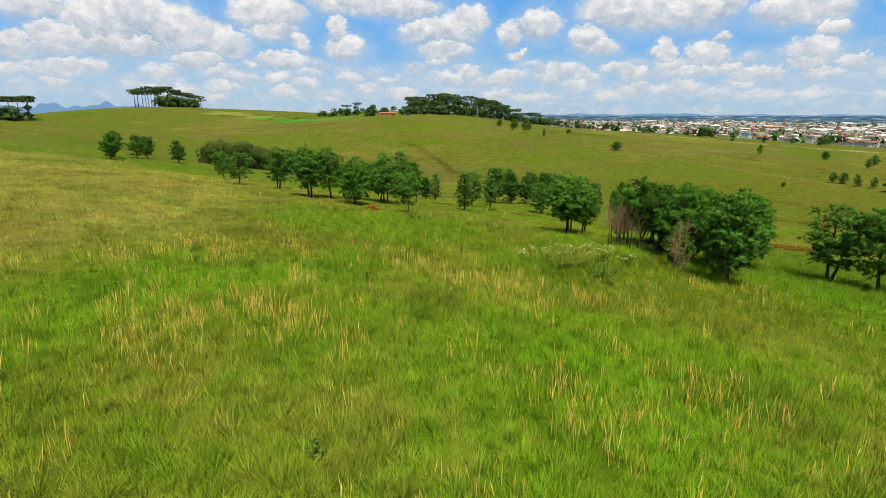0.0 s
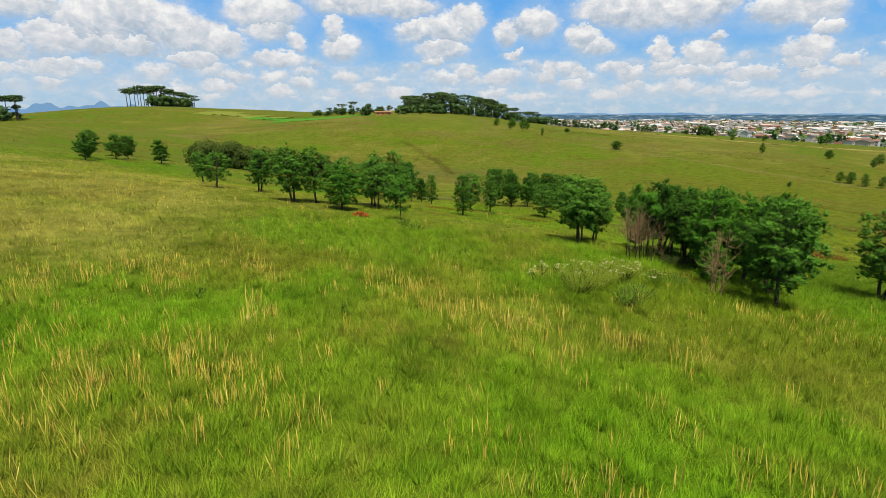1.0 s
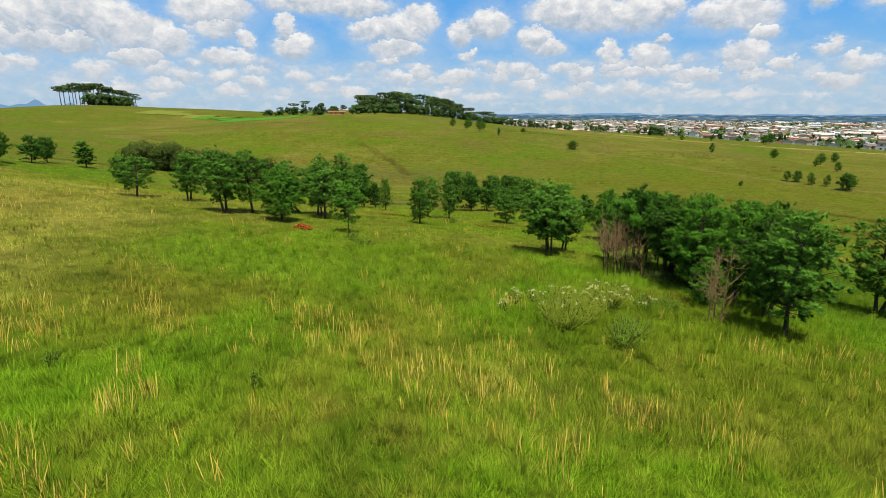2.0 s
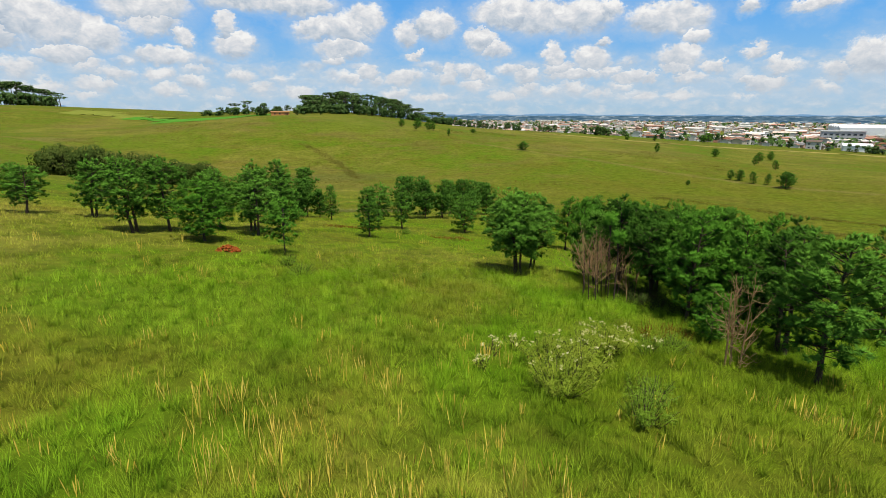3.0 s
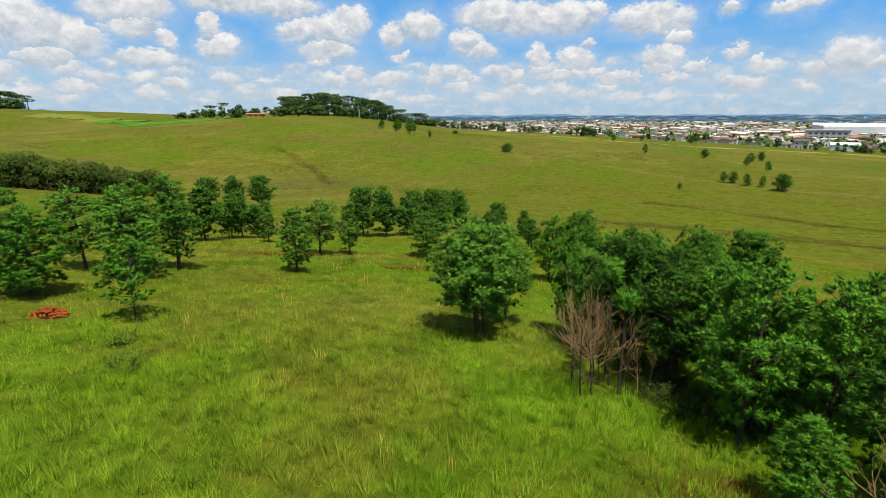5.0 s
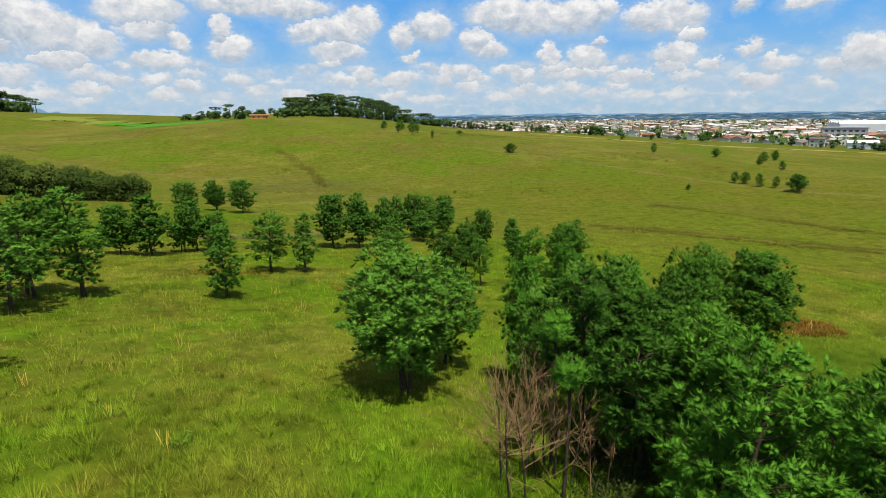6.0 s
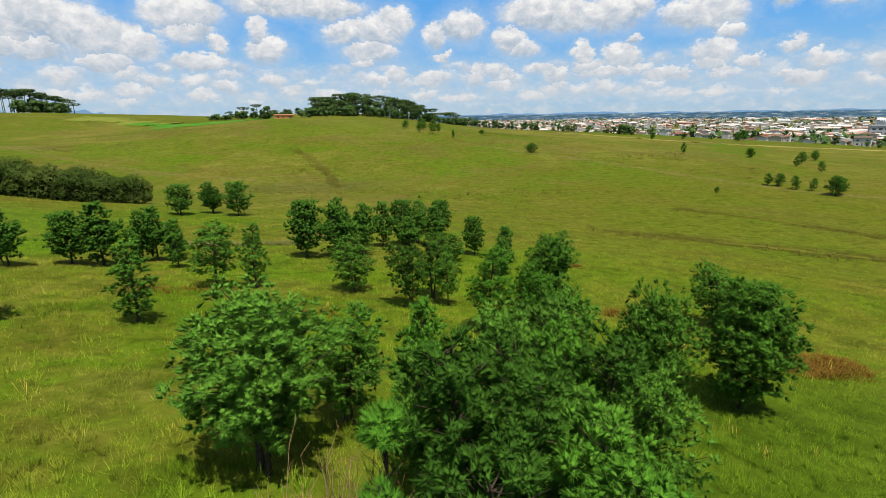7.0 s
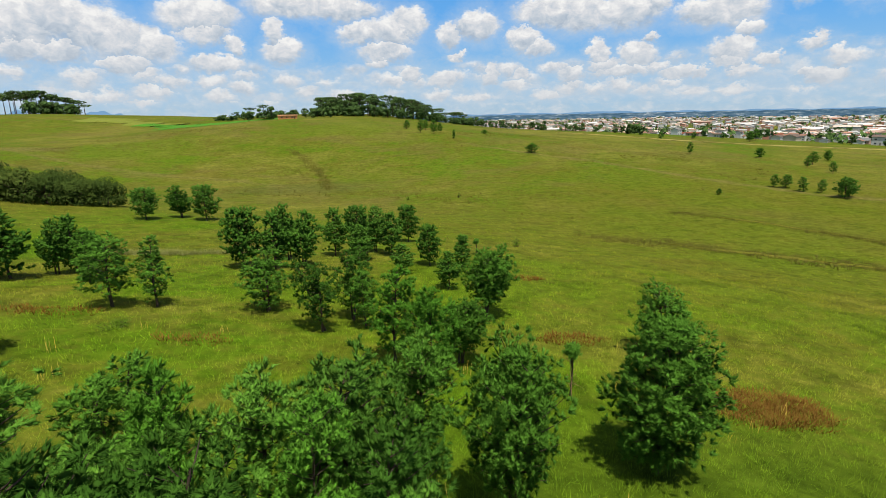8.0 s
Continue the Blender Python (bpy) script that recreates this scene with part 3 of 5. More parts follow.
# ---------------------------------------------------------------- land
SWELL_WIDE = [-4.57, 14.28, 3.13, -14.11, -11.73, 3.41, 2.79, 34.95, 44.49, -4.06, 20.84, -6.63, -33.68, 4.42, 2.13, -4.72]
SWELL_MID = [0.64, 2.36, 3.05, 0.01, 0.15, 3.34, 0.5, 0.03, 4.68, 8.64, -3.55, -6.62, 0.6, -3.97, 1.98, 3.47, -9.36, -0.95, 0.42, -5.12, 1.02, -0.2, 1.72, -8.55, 1.08, 2.01, 2.06, 6.98, 0.16, -8.09, 0.54, 0.59, -3.95, -0.26, 0.71, 2.1, 1.07, -0.77, -3.02, 1.28, 2.45, -4.14]
SWELL_NEAR = [-0.34, -0.64, 0.83, -1.24, -1.28, -0.56, -0.01, -0.16, -0.73, -0.63, 0.54, 0.12, -0.16, -0.08, -0.12, -0.05, -0.18, -0.74, 0.09, 0.65, -0.98, 0.35, 0.41, 1.13, -0.58]
PLAIN = -19.0


def ground_z(x, y):
    """Height of the land: a plain with broad, middling and small swells on it."""
    x, y = np.asarray(x, float), np.asarray(y, float)
    z = np.full(np.broadcast(x, y).shape, PLAIN)
    for amps, xs, ys, s in ((SWELL_WIDE, (-500, -250, 0, 250), (-150, 100, 350, 600), 190.0), (SWELL_MID, (-240, -160, -80, 0, 80, 160), (20, 100, 180, 260, 340, 420, 500), 60.0),
                            (SWELL_NEAR, (-30, -10, 10, 30, 50), (15, 35, 55, 75, 95), 17.0)):
        for a, (u, v) in zip(amps, [(u, v) for u in xs for v in ys]):
            z = z + a * np.exp(-((x - u) ** 2 + (y - v) ** 2) / (2 * s * s))
    return z + 0.05 * np.sin(x * 1.7 + np.sin(y * 0.9)) * np.sin(y * 1.3 + np.sin(x * 0.7))


def gz(x, y):
    return float(ground_z(x, y))


def build_ground():
    rings = np.concatenate([np.arange(0.5, 60, 1.0), 60 * (4880 / 60) ** np.linspace(0, 1, 190)])
    m = 320
    ang = np.arange(m) * 2 * np.pi / m
    x = 8 + rings[:, None] * np.sin(ang)
    y = 30 + rings[:, None] * np.cos(ang)
    v = np.stack([x, y, ground_z(x, y)], -1).reshape(-1, 3)
    v = np.concatenate([v, [[8, 30, gz(8, 30)]]])
    i, j = np.meshgrid(np.arange(len(rings) - 1), np.arange(m), indexing="ij")
    a, b = i * m + j, i * m + (j + 1) % m
    tri = [np.stack([a, b + m, b], -1).reshape(-1, 3), np.stack([a, a + m, b + m], -1).reshape(-1, 3)]
    j = np.arange(m)
    tri.append(np.stack([np.full(m, len(v) - 1), j, (j + 1) % m], -1))
    f = np.concatenate(tri)[:, ::-1]
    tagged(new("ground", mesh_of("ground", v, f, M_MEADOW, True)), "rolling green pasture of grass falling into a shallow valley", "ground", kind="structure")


build_ground()


def drape(name, points, width, mat, label, category, lift=0.05, seed=1, step=1.5):
    """A strip of uneven width laid on the land along a line of points."""
    rng = np.random.default_rng(seed)
    p = np.array(points, float)
    d = np.concatenate([[0], np.cumsum(np.hypot(*np.diff(p, axis=0).T))])
    s = np.arange(0, d[-1], step)
    cx, cy = np.interp(s, d, p[:, 0]), np.interp(s, d, p[:, 1])
    for _ in range(6):
        cx[1:-1], cy[1:-1] = (cx[:-2] + cx[2:] + 2 * cx[1:-1]) / 4, (cy[:-2] + cy[2:] + 2 * cy[1:-1]) / 4
    t = unit(np.stack([np.gradient(cx), np.gradient(cy)], -1))
    wob = np.convolve(rng.normal(size=len(s) + 8), np.ones(9) / 9, "valid") * 1.6
    half = width * (1 + np.clip(wob, -0.7, 0.9)) * np.sin(np.linspace(0.15, np.pi - 0.15, len(s))) ** 0.4
    k = np.linspace(-1, 1, 6)
    jag = rng.normal(size=(len(s), 6)) * 0.12 * width
    x = cx[:, None] - t[:, 1:2] * half[:, None] * k + jag
    y = cy[:, None] + t[:, 0:1] * half[:, None] * k + jag
    v = np.stack([x, y, ground_z(x, y) + lift * (1 - 0.8 * k ** 2)], -1).reshape(-1, 3)
    i, j = np.meshgrid(np.arange(len(s) - 1), np.arange(5), indexing="ij")
    a = (i * 6 + j).reshape(-1)
    return tagged(new(name, mesh_of(name, v, np.stack([a, a + 1, a + 7, a + 6], -1), mat, True)), label, category, kind="structure")


drape("dirt_road", [(120, 345), (165, 300), (200, 281), (225, 271), (249, 261), (300, 235)], 1.8, M_ROAD, "pale dirt road along the edge of the pasture", "road", 0.4, 3)
drape("ditch", [(62, 109), (68, 105), (73, 102.5), (77.6, 98), (83, 94.3), (95, 86), (120, 74)], 0.6, M_DITCH, "weedy dark drainage ditch across the valley", "ditch", 0.2, 4)
drape("ditch", [(84, 130), (89, 125.5), (94, 117.5), (98, 109), (108, 98)], 0.4, M_DITCH, "weedy brown ditch along the valley floor", "ditch", 0.15, 5)
drape("crop_field", [(-130, 398), (-116, 384), (-100, 368), (-84, 350), (-71, 352), (-58, 366), (-48, 392)], 17.0, M_CROP, "strip of vivid green young crop on the hill", "crop field", 0.7, 7)
drape("crop_field", [(-175, 424), (-150, 410), (-130, 400), (-106, 392)], 14.0, M_PALE_CROP, "pale yellow-green crop strip on the hill", "crop field", 0.7, 8)


def backdrop(name, mat, radius, top, lo, hi, label, seg=700):
    a = np.radians(np.linspace(lo, hi, seg))
    z0, z1 = PLAIN - 8 + 0 * a, 9.5 + radius * np.tan(np.radians(top(np.degrees(a))))
    x, y = 8 + radius * np.sin(a), 30 + radius * np.cos(a)
    v = np.concatenate([np.stack([x, y, z0], -1), np.stack([x, y, z1], -1)])
    i = np.arange(seg - 1)
    tagged(new(name, mesh_of(name, v, np.stack([i, i + 1, i + 1 + seg, i + seg], -1), mat)), label, "distant land", kind="structure")


def hill_line(a):
    h = -0.12 + 0.04 * np.sin(a * 0.9) + 0.03 * np.sin(a * 2.3 + 1)
    for c, w, k in ((-36.0, 1.2, 0.85), (-33.8, 1.0, 0.55), (-31.8, 1.1, 0.85), (-29.5, 1.3, 0.70), (-27.0, 1.5, 0.35), (-39.5, 2.0, 0.6), (-25.9, 1.0, 0.60), (-24.4, 0.8, 0.48), (20.5, 1.5, 0.10), (24.0, 1.0, 0.10), (13.5, 1.6, 0.08)):
        h = h + 1.2 * k * np.exp(-((a - c) / w) ** 2) * (1 + 0.12 * np.sin(a * 5.1))
    return h


def plain_line(a):
    return -0.22 + 0.015 * np.sin(a * 3.1) + 0.012 * np.sin(a * 7.7 + 2)


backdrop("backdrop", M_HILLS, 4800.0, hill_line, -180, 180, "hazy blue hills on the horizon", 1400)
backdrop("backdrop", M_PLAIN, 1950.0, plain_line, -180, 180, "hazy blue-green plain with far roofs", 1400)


# ---------------------------------------------------------------- trees
def pine(seed, h, r, bare, light=False, fine=True, dome=0.5, stems=1, spread=0.55, thin=1.0, skip=0.07, girth=1.0, close=1.0, shaded=False):
    """A young pine: trunks with whorls of limbs in one mesh, brushes of needles in another."""
    rng = np.random.default_rng(seed)
    wood, base, axis, size, heart = Build(), [], [], [], []
    for s in range(stems):
        lean = rng.normal(size=2) * (0.03 if stems == 1 else 0.10)
        hs, off = h * (1 if s == 0 else rng.uniform(0.75, 0.95)), rng.normal(size=2) * (0 if s == 0 else 0.24)
        zz = np.linspace(-0.12, hs * 0.97, 9)
        bend = 0.05 * np.sin(zz / h * 5 + rng.uniform(0, 6))
        axis_pts = np.stack([off[0] + lean[0] * zz + bend, off[1] + lean[1] * zz - bend, zz], -1)
        thick = girth * 0.015 * h * (1 - 0.9 * np.clip(zz / hs, 0, 1)) + 0.010
        thick[0] *= 1.35
        wood.tube(axis_pts, thick, 8 if fine else 5)
        z = bare * hs
        gap = close * (0.34 if fine else 0.40) * h / 5
        while z < hs * 0.985:
            u = (z - bare * hs) / (hs * (1 - bare))
            prof = 0.92 * r * min(1.0, 0.52 + 1.5 * u) * ((1 - u) ** 0.7 * (1 - dome) + (1 - u ** 2.0) ** 0.7 * dome) + 0.10
            a0 = rng.uniform(0, 6.28)
            n = max(3, int((4.6 + 1.9 * prof) / thin ** 0.7))
            for k in range(n):
                if rng.random() < skip:
                    continue
                zl = z + rng.uniform(-0.5, 0.5) * gap
                root = np.array([np.interp(zl, zz, axis_pts[:, 0]), np.interp(zl, zz, axis_pts[:, 1]), zl])
                a = a0 + k * 2 * np.pi / n + rng.normal() * 0.22
                ln = prof * rng.uniform(0.68, 1.08)
                rise = 0.12 + 0.50 * u + rng.normal() * 0.10
                d = unit(np.array([np.cos(a), np.sin(a), rise]))
                lift = np.array([0, 0, 0.16 * ln])
                t = np.linspace(0, 1, 3)[:, None]
                wood.tube(root + d * ln * t + lift * t ** 2.2, (0.018 * (1 - 0.8 * t[:, 0]) + 0.004) * h / 5, 3)
                m = int(np.clip(ln * (19.0 if fine is True else 14.0 if fine else 8.5), 5, 34 if fine is True else 26 if fine else 13))
                q = 1.0 - 0.74 * rng.random(m) ** 1.35
                lat = np.array([-np.sin(a), np.cos(a), 0])
                side = rng.normal(size=(m, 1)) * (0.05 + 0.17 * ln) * q[:, None]
                own = np.arange(m) % max(3, m // 4) if fine else np.arange(m)
                c = (root + d * ln * q[:, None] + lift * q[:, None] ** 2.2 + lat * side + rng.normal(size=(m, 3)) * [0.04, 0.04, 0.06])[own]
                out = unit(unit(rng.normal(size=(m, 3))) * 0.9 + d * spread * 0.6 + np.array([0, 0, 0.62]))
                heart.append(c)
                base.append(c + out * (0.10 if fine else 0.03))
                axis.append(out)
                size.append(rng.uniform(0.75, 1.25, m) * (1 + 0.35 * u))
            z += gap * rng.uniform(0.75, 1.25)
        base.append(axis_pts[-1:] - [0, 0, 0.1])
        heart.append(axis_pts[-1:] - [0, 0, 0.2])
        axis.append(np.array([[0, 0, 1.0]]))
        size.append(np.array([1.4]))
    base, axis, size, heart = np.concatenate(base), np.concatenate(axis), np.concatenate(size), np.concatenate(heart)
    if fine == 2:
        v, f, puff = brushes(rng, base, axis, 0.14 * size, 9, 0.140, 0.0140, 0.064, 3, heart)
    elif fine:
        v, f, puff = brushes(rng, base, axis, 0.13 * size, 20, 0.125, 0.0078, 0.052, 3, heart)
    else:
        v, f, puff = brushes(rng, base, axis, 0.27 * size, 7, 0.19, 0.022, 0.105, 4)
    tall = 0.5 * h * (1 - bare)
    round_out = unit((v - [0, 0, bare * h + 0.85 * tall]) / [r, r, tall])
    puff = unit(0.95 * puff + 0.42 * round_out)
    root = thing("pine_tree", "", "tree")
    part("trunk", wood.mesh("trunk", M_BARK, True), root)
    # coarse crowns shade themselves too little, so they take the darkened needles
    part("crown", mesh_of("crown", v, f, M_NEEDLE_SHADED if shaded or not fine else M_NEEDLE_LIGHT if light else M_NEEDLE, True, puff), root)
    return root, h, r


def remove(ob):
    for o in (*ob.children_recursive, ob):
        bpy.data.objects.remove(o)


def plant(kind, x, y, h, r, label, group="", category="tree", sink=0.05, turn=None):
    ob, h0, r0 = kind
    c = copy_thing(ob, Matrix.LocRotScale((x, y, gz(x, y) - sink), Euler((0, 0, rnd.uniform(0, 6.28) if turn is None else turn)), (r / r0, r / r0, h / h0)))
    return tagged(c, label, category, group)


rnd = random.Random(5)
FULL = [pine(11, 5.0, 2.0, 0.28, dome=1.0, stems=3, thin=1.6, girth=0.75), pine(12, 5.0, 1.9, 0.24, dome=0.8), pine(13, 5.0, 1.7, 0.24, dome=0.85, stems=2, thin=1.7, shaded=True)]
HIGH = pine(15, 5.0, 1.7, 0.36, dome=0.9, stems=2, thin=1.2, shaded=True)
SKIRTED = pine(14, 5.0, 2.1, 0.13, dome=1.0, thin=0.6, close=0.75)
OPEN = [pine(21, 4.5, 1.7, 0.24, dome=0.85, stems=2, thin=1.8), pine(22, 4.5, 1.6, 0.22, dome=0.9)]
ROW = [pine(21, 4.5, 1.7, 0.24, dome=0.85, stems=2, thin=1.8, fine=2), pine(22, 4.5, 1.6, 0.22, dome=0.9, fine=2), pine(11, 5.0, 2.0, 0.16, dome=1.0, stems=2, thin=1.6, fine=2)]
FRESH = [pine(31, 4.0, 1.7, 0.14, True, dome=0.95), pine(32, 4.0, 1.5, 0.12, True, dome=0.5), pine(33, 3.2, 1.3, 0.26, True, dome=0.7, thin=1.6, skip=0.3, girth=0.7)]
LUSH = pine(34, 5.0, 1.8, 0.20, True, dome=0.8)
TALL = [pine(41, 5.0, 1.3, 0.16, dome=0.45, fine=2), pine(42, 4.0, 1.1, 0.12, dome=0.3, fine=2)]
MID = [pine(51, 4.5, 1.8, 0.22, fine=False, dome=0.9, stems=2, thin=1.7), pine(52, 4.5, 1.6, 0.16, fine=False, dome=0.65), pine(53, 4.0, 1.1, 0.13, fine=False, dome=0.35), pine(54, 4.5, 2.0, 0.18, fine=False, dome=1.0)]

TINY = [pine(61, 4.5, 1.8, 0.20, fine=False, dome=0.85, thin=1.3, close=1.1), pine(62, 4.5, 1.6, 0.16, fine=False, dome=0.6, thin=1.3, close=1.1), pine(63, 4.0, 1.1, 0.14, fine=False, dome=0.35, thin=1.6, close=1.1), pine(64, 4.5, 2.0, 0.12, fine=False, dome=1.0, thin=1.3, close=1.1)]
GROVE = "pines of the near grove"
L_GROVE = "bushy dark green young pine in a dense grove"
# x, y, height, crown radius, kind
for x, y, h, r, k in [(23.4, 58.7, 3.4, 1.5, 0), (26.0, 66.3, 4.6, 2.0, 0), (17.1, 44.7, 5.0, 1.6, 1), (18.6, 46.6, 5.3, 1.8, 2), (20.6, 48.2, 4.8, 1.6, 1), (22.9, 46.6, 5.4, 1.6, 0),
                      (14.9, 42.6, 4.4, 1.3, 1), (17.9, 40.6, 4.5, 1.6, 0), (19.6, 44.2, 4.9, 1.6, 2), (20.2, 41.6, 4.4, 1.4, 1), (22.0, 37.5, 4.2, 1.5, 2), (19.3, 36.8, 4.0, 1.3, 2)]:
    plant(FULL[k], x, y, h, r, L_GROVE, GROVE)
for x, y, h, r, k in [(15.3, 44.9, 4.8, 1.2, 1), (14.6, 31.7, 2.3, 1.1, 1), (21.6, 56.0, 4.2, 1.5, 0)]:
    plant(FRESH[k], x, y, h, r, "fresh light green young pine at the grove's edge", GROVE)
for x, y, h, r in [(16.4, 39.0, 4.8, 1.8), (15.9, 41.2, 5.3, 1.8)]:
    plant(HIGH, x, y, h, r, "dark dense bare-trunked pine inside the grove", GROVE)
for x, y, h, r in [(20.0, 58.4, 4.6, 1.6), (18.3, 43.5, 4.9, 1.3), (17.2, 36.8, 4.9, 1.75), (17.6, 38.3, 4.9, 1.5), (15.7, 34.8, 5.0, 1.8), (17.6, 33.9, 4.9, 1.6), (19.7, 35.2, 5.1, 1.6), (17.3, 35.4, 3.8, 1.2), (21.2, 35.3, 4.7, 1.6)]:
    plant(LUSH, x, y, h, r, "bright green young pine at the front of the grove", GROVE)
plant(FULL[0], 10.55, 44.4, 4.95, 2.4, "broad dark green pine standing by itself in the meadow")
plant(OPEN[0], 12.7, 47.4, 3.9, 1.7, "reddish-trunked pine beside a broader pine")
plant(SKIRTED, 28.7, 49.4, 5.3, 2.25, "large bluish green pine with boughs to the ground")
plant(ROW[2], 34.9, 60.3, 4.1, 1.8, "rounded dark pine behind a larger one")
plant(OPEN[0], 25.9, 34.0, 5.0, 2.3, "dark pine with bare forked trunks on the slope")
plant(OPEN[1], 28.0, 32.4, 5.4, 2.3, "dark pine with a bare trunk on the slope")
plant(OPEN[1], 15.6, 27.8, 5.0, 2.1, "spreading pine with a leaning bare trunk", turn=0.6)
plant(FULL[2], 17.2, 30.8, 4.9, 2.0, "dark dense pine beside the dead trees")

WEST = "pines of the row across the meadow"
for x, y, h, r, k in [(-26.9, 65.3, 3.4, 1.4, 1), (-21.5, 55.9, 3.2, 1.7, 1), (-17.7, 57.1, 4.2, 1.7, 0), (-12.6, 50.1, 4.6, 2.0, 0), (-11.0, 51.7, 4.7, 1.8, 1), (-5.6, 52.9, 4.5, 1.8, 1), (-6.6, 56.0, 4.9, 1.7, 0), (-8.6, 55.0, 4.3, 1.7, 1)]:
    plant(ROW[k], x, y, h, 1.1 * r, "green pine with a bare lower trunk in the row", WEST)
plant(FRESH[0], -8.1, 48.7, 3.5, 2.1, "light green bushy pine branching from the ground", WEST)
plant(FRESH[2], -3.0, 45.3, 3.2, 1.3, "thin light green pine sapling with sparse boughs")
plant(TALL[0], -4.2, 56.4, 5.3, 1.7, "tall dark pine with a clear straight trunk", WEST)
plant(TALL[1], -1.1, 72.5, 3.7, 1.0, "small conical dark pine standing alone")
plant(TALL[1], 2.3, 57.3, 4.0, 1.3, "conical green pine standing alone in the clearing")
plant(ROW[1], 3.6, 65.8, 4.2, 1.9, "round-crowned pine with a clear trunk")
plant(TALL[0], 5.9, 66.2, 4.1, 1.2, "narrow pointed pine beside a rounder one")
plant(ROW[2], 12.4, 66.2, 3.8, 1.7, "compact round pine over its own shadow")
for x, y, h, r, k in [(16.2, 62.9, 4.1, 1.3, 2), (17.6, 64.9, 4.4, 1.3, 2), (18.4, 63.4, 3.4, 1.1, 1)]:
    plant(FULL[k], x, y, h, r, "young pine in a cluster of three", "pines in the cluster of three")
BACK = "pines of the back cluster"
for x, y, h, r, k in [(7.8, 78.6, 5.1, 2.1, 3), (10.2, 79.0, 4.6, 1.6, 1), (12.6, 79.9, 4.7, 1.6, 0), (14.6, 85.3, 4.5, 1.5, 1), (16.7, 86.6, 4.8, 1.8, 3), (18.6, 88.0, 4.6, 1.5, 0), (20.1, 86.1, 4.2, 1.4, 1), (22.1, 96.0, 4.4, 1.7, 3), (17.2, 83.4, 3.3, 1.5, 1), (10.6, 83.0, 5.0, 1.6, 0),
                      (23.5, 81.5, 3.9, 1.4, 3), (24.3, 72.9, 2.9, 1.2, 1), (26.4, 81.0, 3.0, 1.0, 2), (20.9, 78.0, 2.5, 1.2, 1)]:
    plant(MID[k], x, y, 0.96 * h, r, "dark green pine in the cluster behind the clearing", BACK)
for x, y, h, r, k in [(-9.0, 73.5, 4.0, 1.8, 3), (-6.4, 72.8, 4.6, 1.9, 1), (-4.6, 75.3, 4.0, 1.4, 0), (-3.8, 76.0, 4.3, 1.4, 1), (-2.5, 76.2, 3.2, 1.0, 2), (-14.4, 112.8, 4.5, 2.6, 3), (-10.9, 116.2, 4.6, 2.1, 0), (-6.6, 114.0, 5.2, 2.6, 3),
                      (-50.8, 82.0, 3.8, 1.6, 1), (-53.3, 86.9, 4.1, 1.8, 0), (-53.8, 94.2, 3.9, 1.8, 1), (-54.6, 99.2, 4.0, 1.9, 3), (-49.6, 100.3, 4.0, 1.7, 2), (-12.2, 71.0, 4.3, 1.7, 0)]:
    plant(MID[k], x, y, 0.96 * h, r, "dark green pine standing in the open grass", "pines scattered in the valley")
FAR = "small far pines on the opposite slope"
for x, y, h, r, k in [(131, 222, 4.1, 1.5, 1), (153, 214.5, 3.3, 2.0, 3), (204, 315, 4.0, 1.8, 1), (222, 313, 5.8, 2.9, 0), (213, 305, 5.0, 2.5, 1), (162, 303, 3.5, 1.7, 1), (187, 315, 3.6, 1.6, 2), (149, 187, 3.4, 1.4, 1), (157, 194.5, 4.0, 2.1, 0), (174, 208, 3.7, 1.8, 3),
                      (147, 175, 3.3, 1.5, 1), (115, 156.6, 3.0, 1.4, 1), (117, 155, 3.2, 1.7, 3), (118, 150.5, 3.4, 1.3, 2), (121, 148.6, 3.1, 1.3, 1), (29.5, 286, 3.8, 2.2, 1)]:
    plant(TINY[k], x, y, h, r, "small dark pine on the far grassy slope", FAR)
for x, y, h, r, k in [(121.6, 142.6, 4.4, 2.6, 3), (124.0, 144.0, 3.8, 2.2, 0), (70, 217.5, 3.2, 2.7, 3), (35, 272, 5.5, 1.9, 1), (40.5, 268, 5.5, 2.3, 0), (47.3, 254.3, 3.4, 0.9, 2), (64.5, 279, 1.8, 1.9, 3), (96.8, 150.6, 1.4, 0.8, 3), (38, 285, 4.5, 2.0, 1), (44, 276, 4.0, 1.6, 1)]:
    plant(TINY[k], x, y, h, r, "bushy dark pine on the far grassy slope", FAR)
for kind in (*TINY, SKIRTED, HIGH, *FULL, *OPEN, *ROW, LUSH, *FRESH, *TALL):
    remove(kind[0])


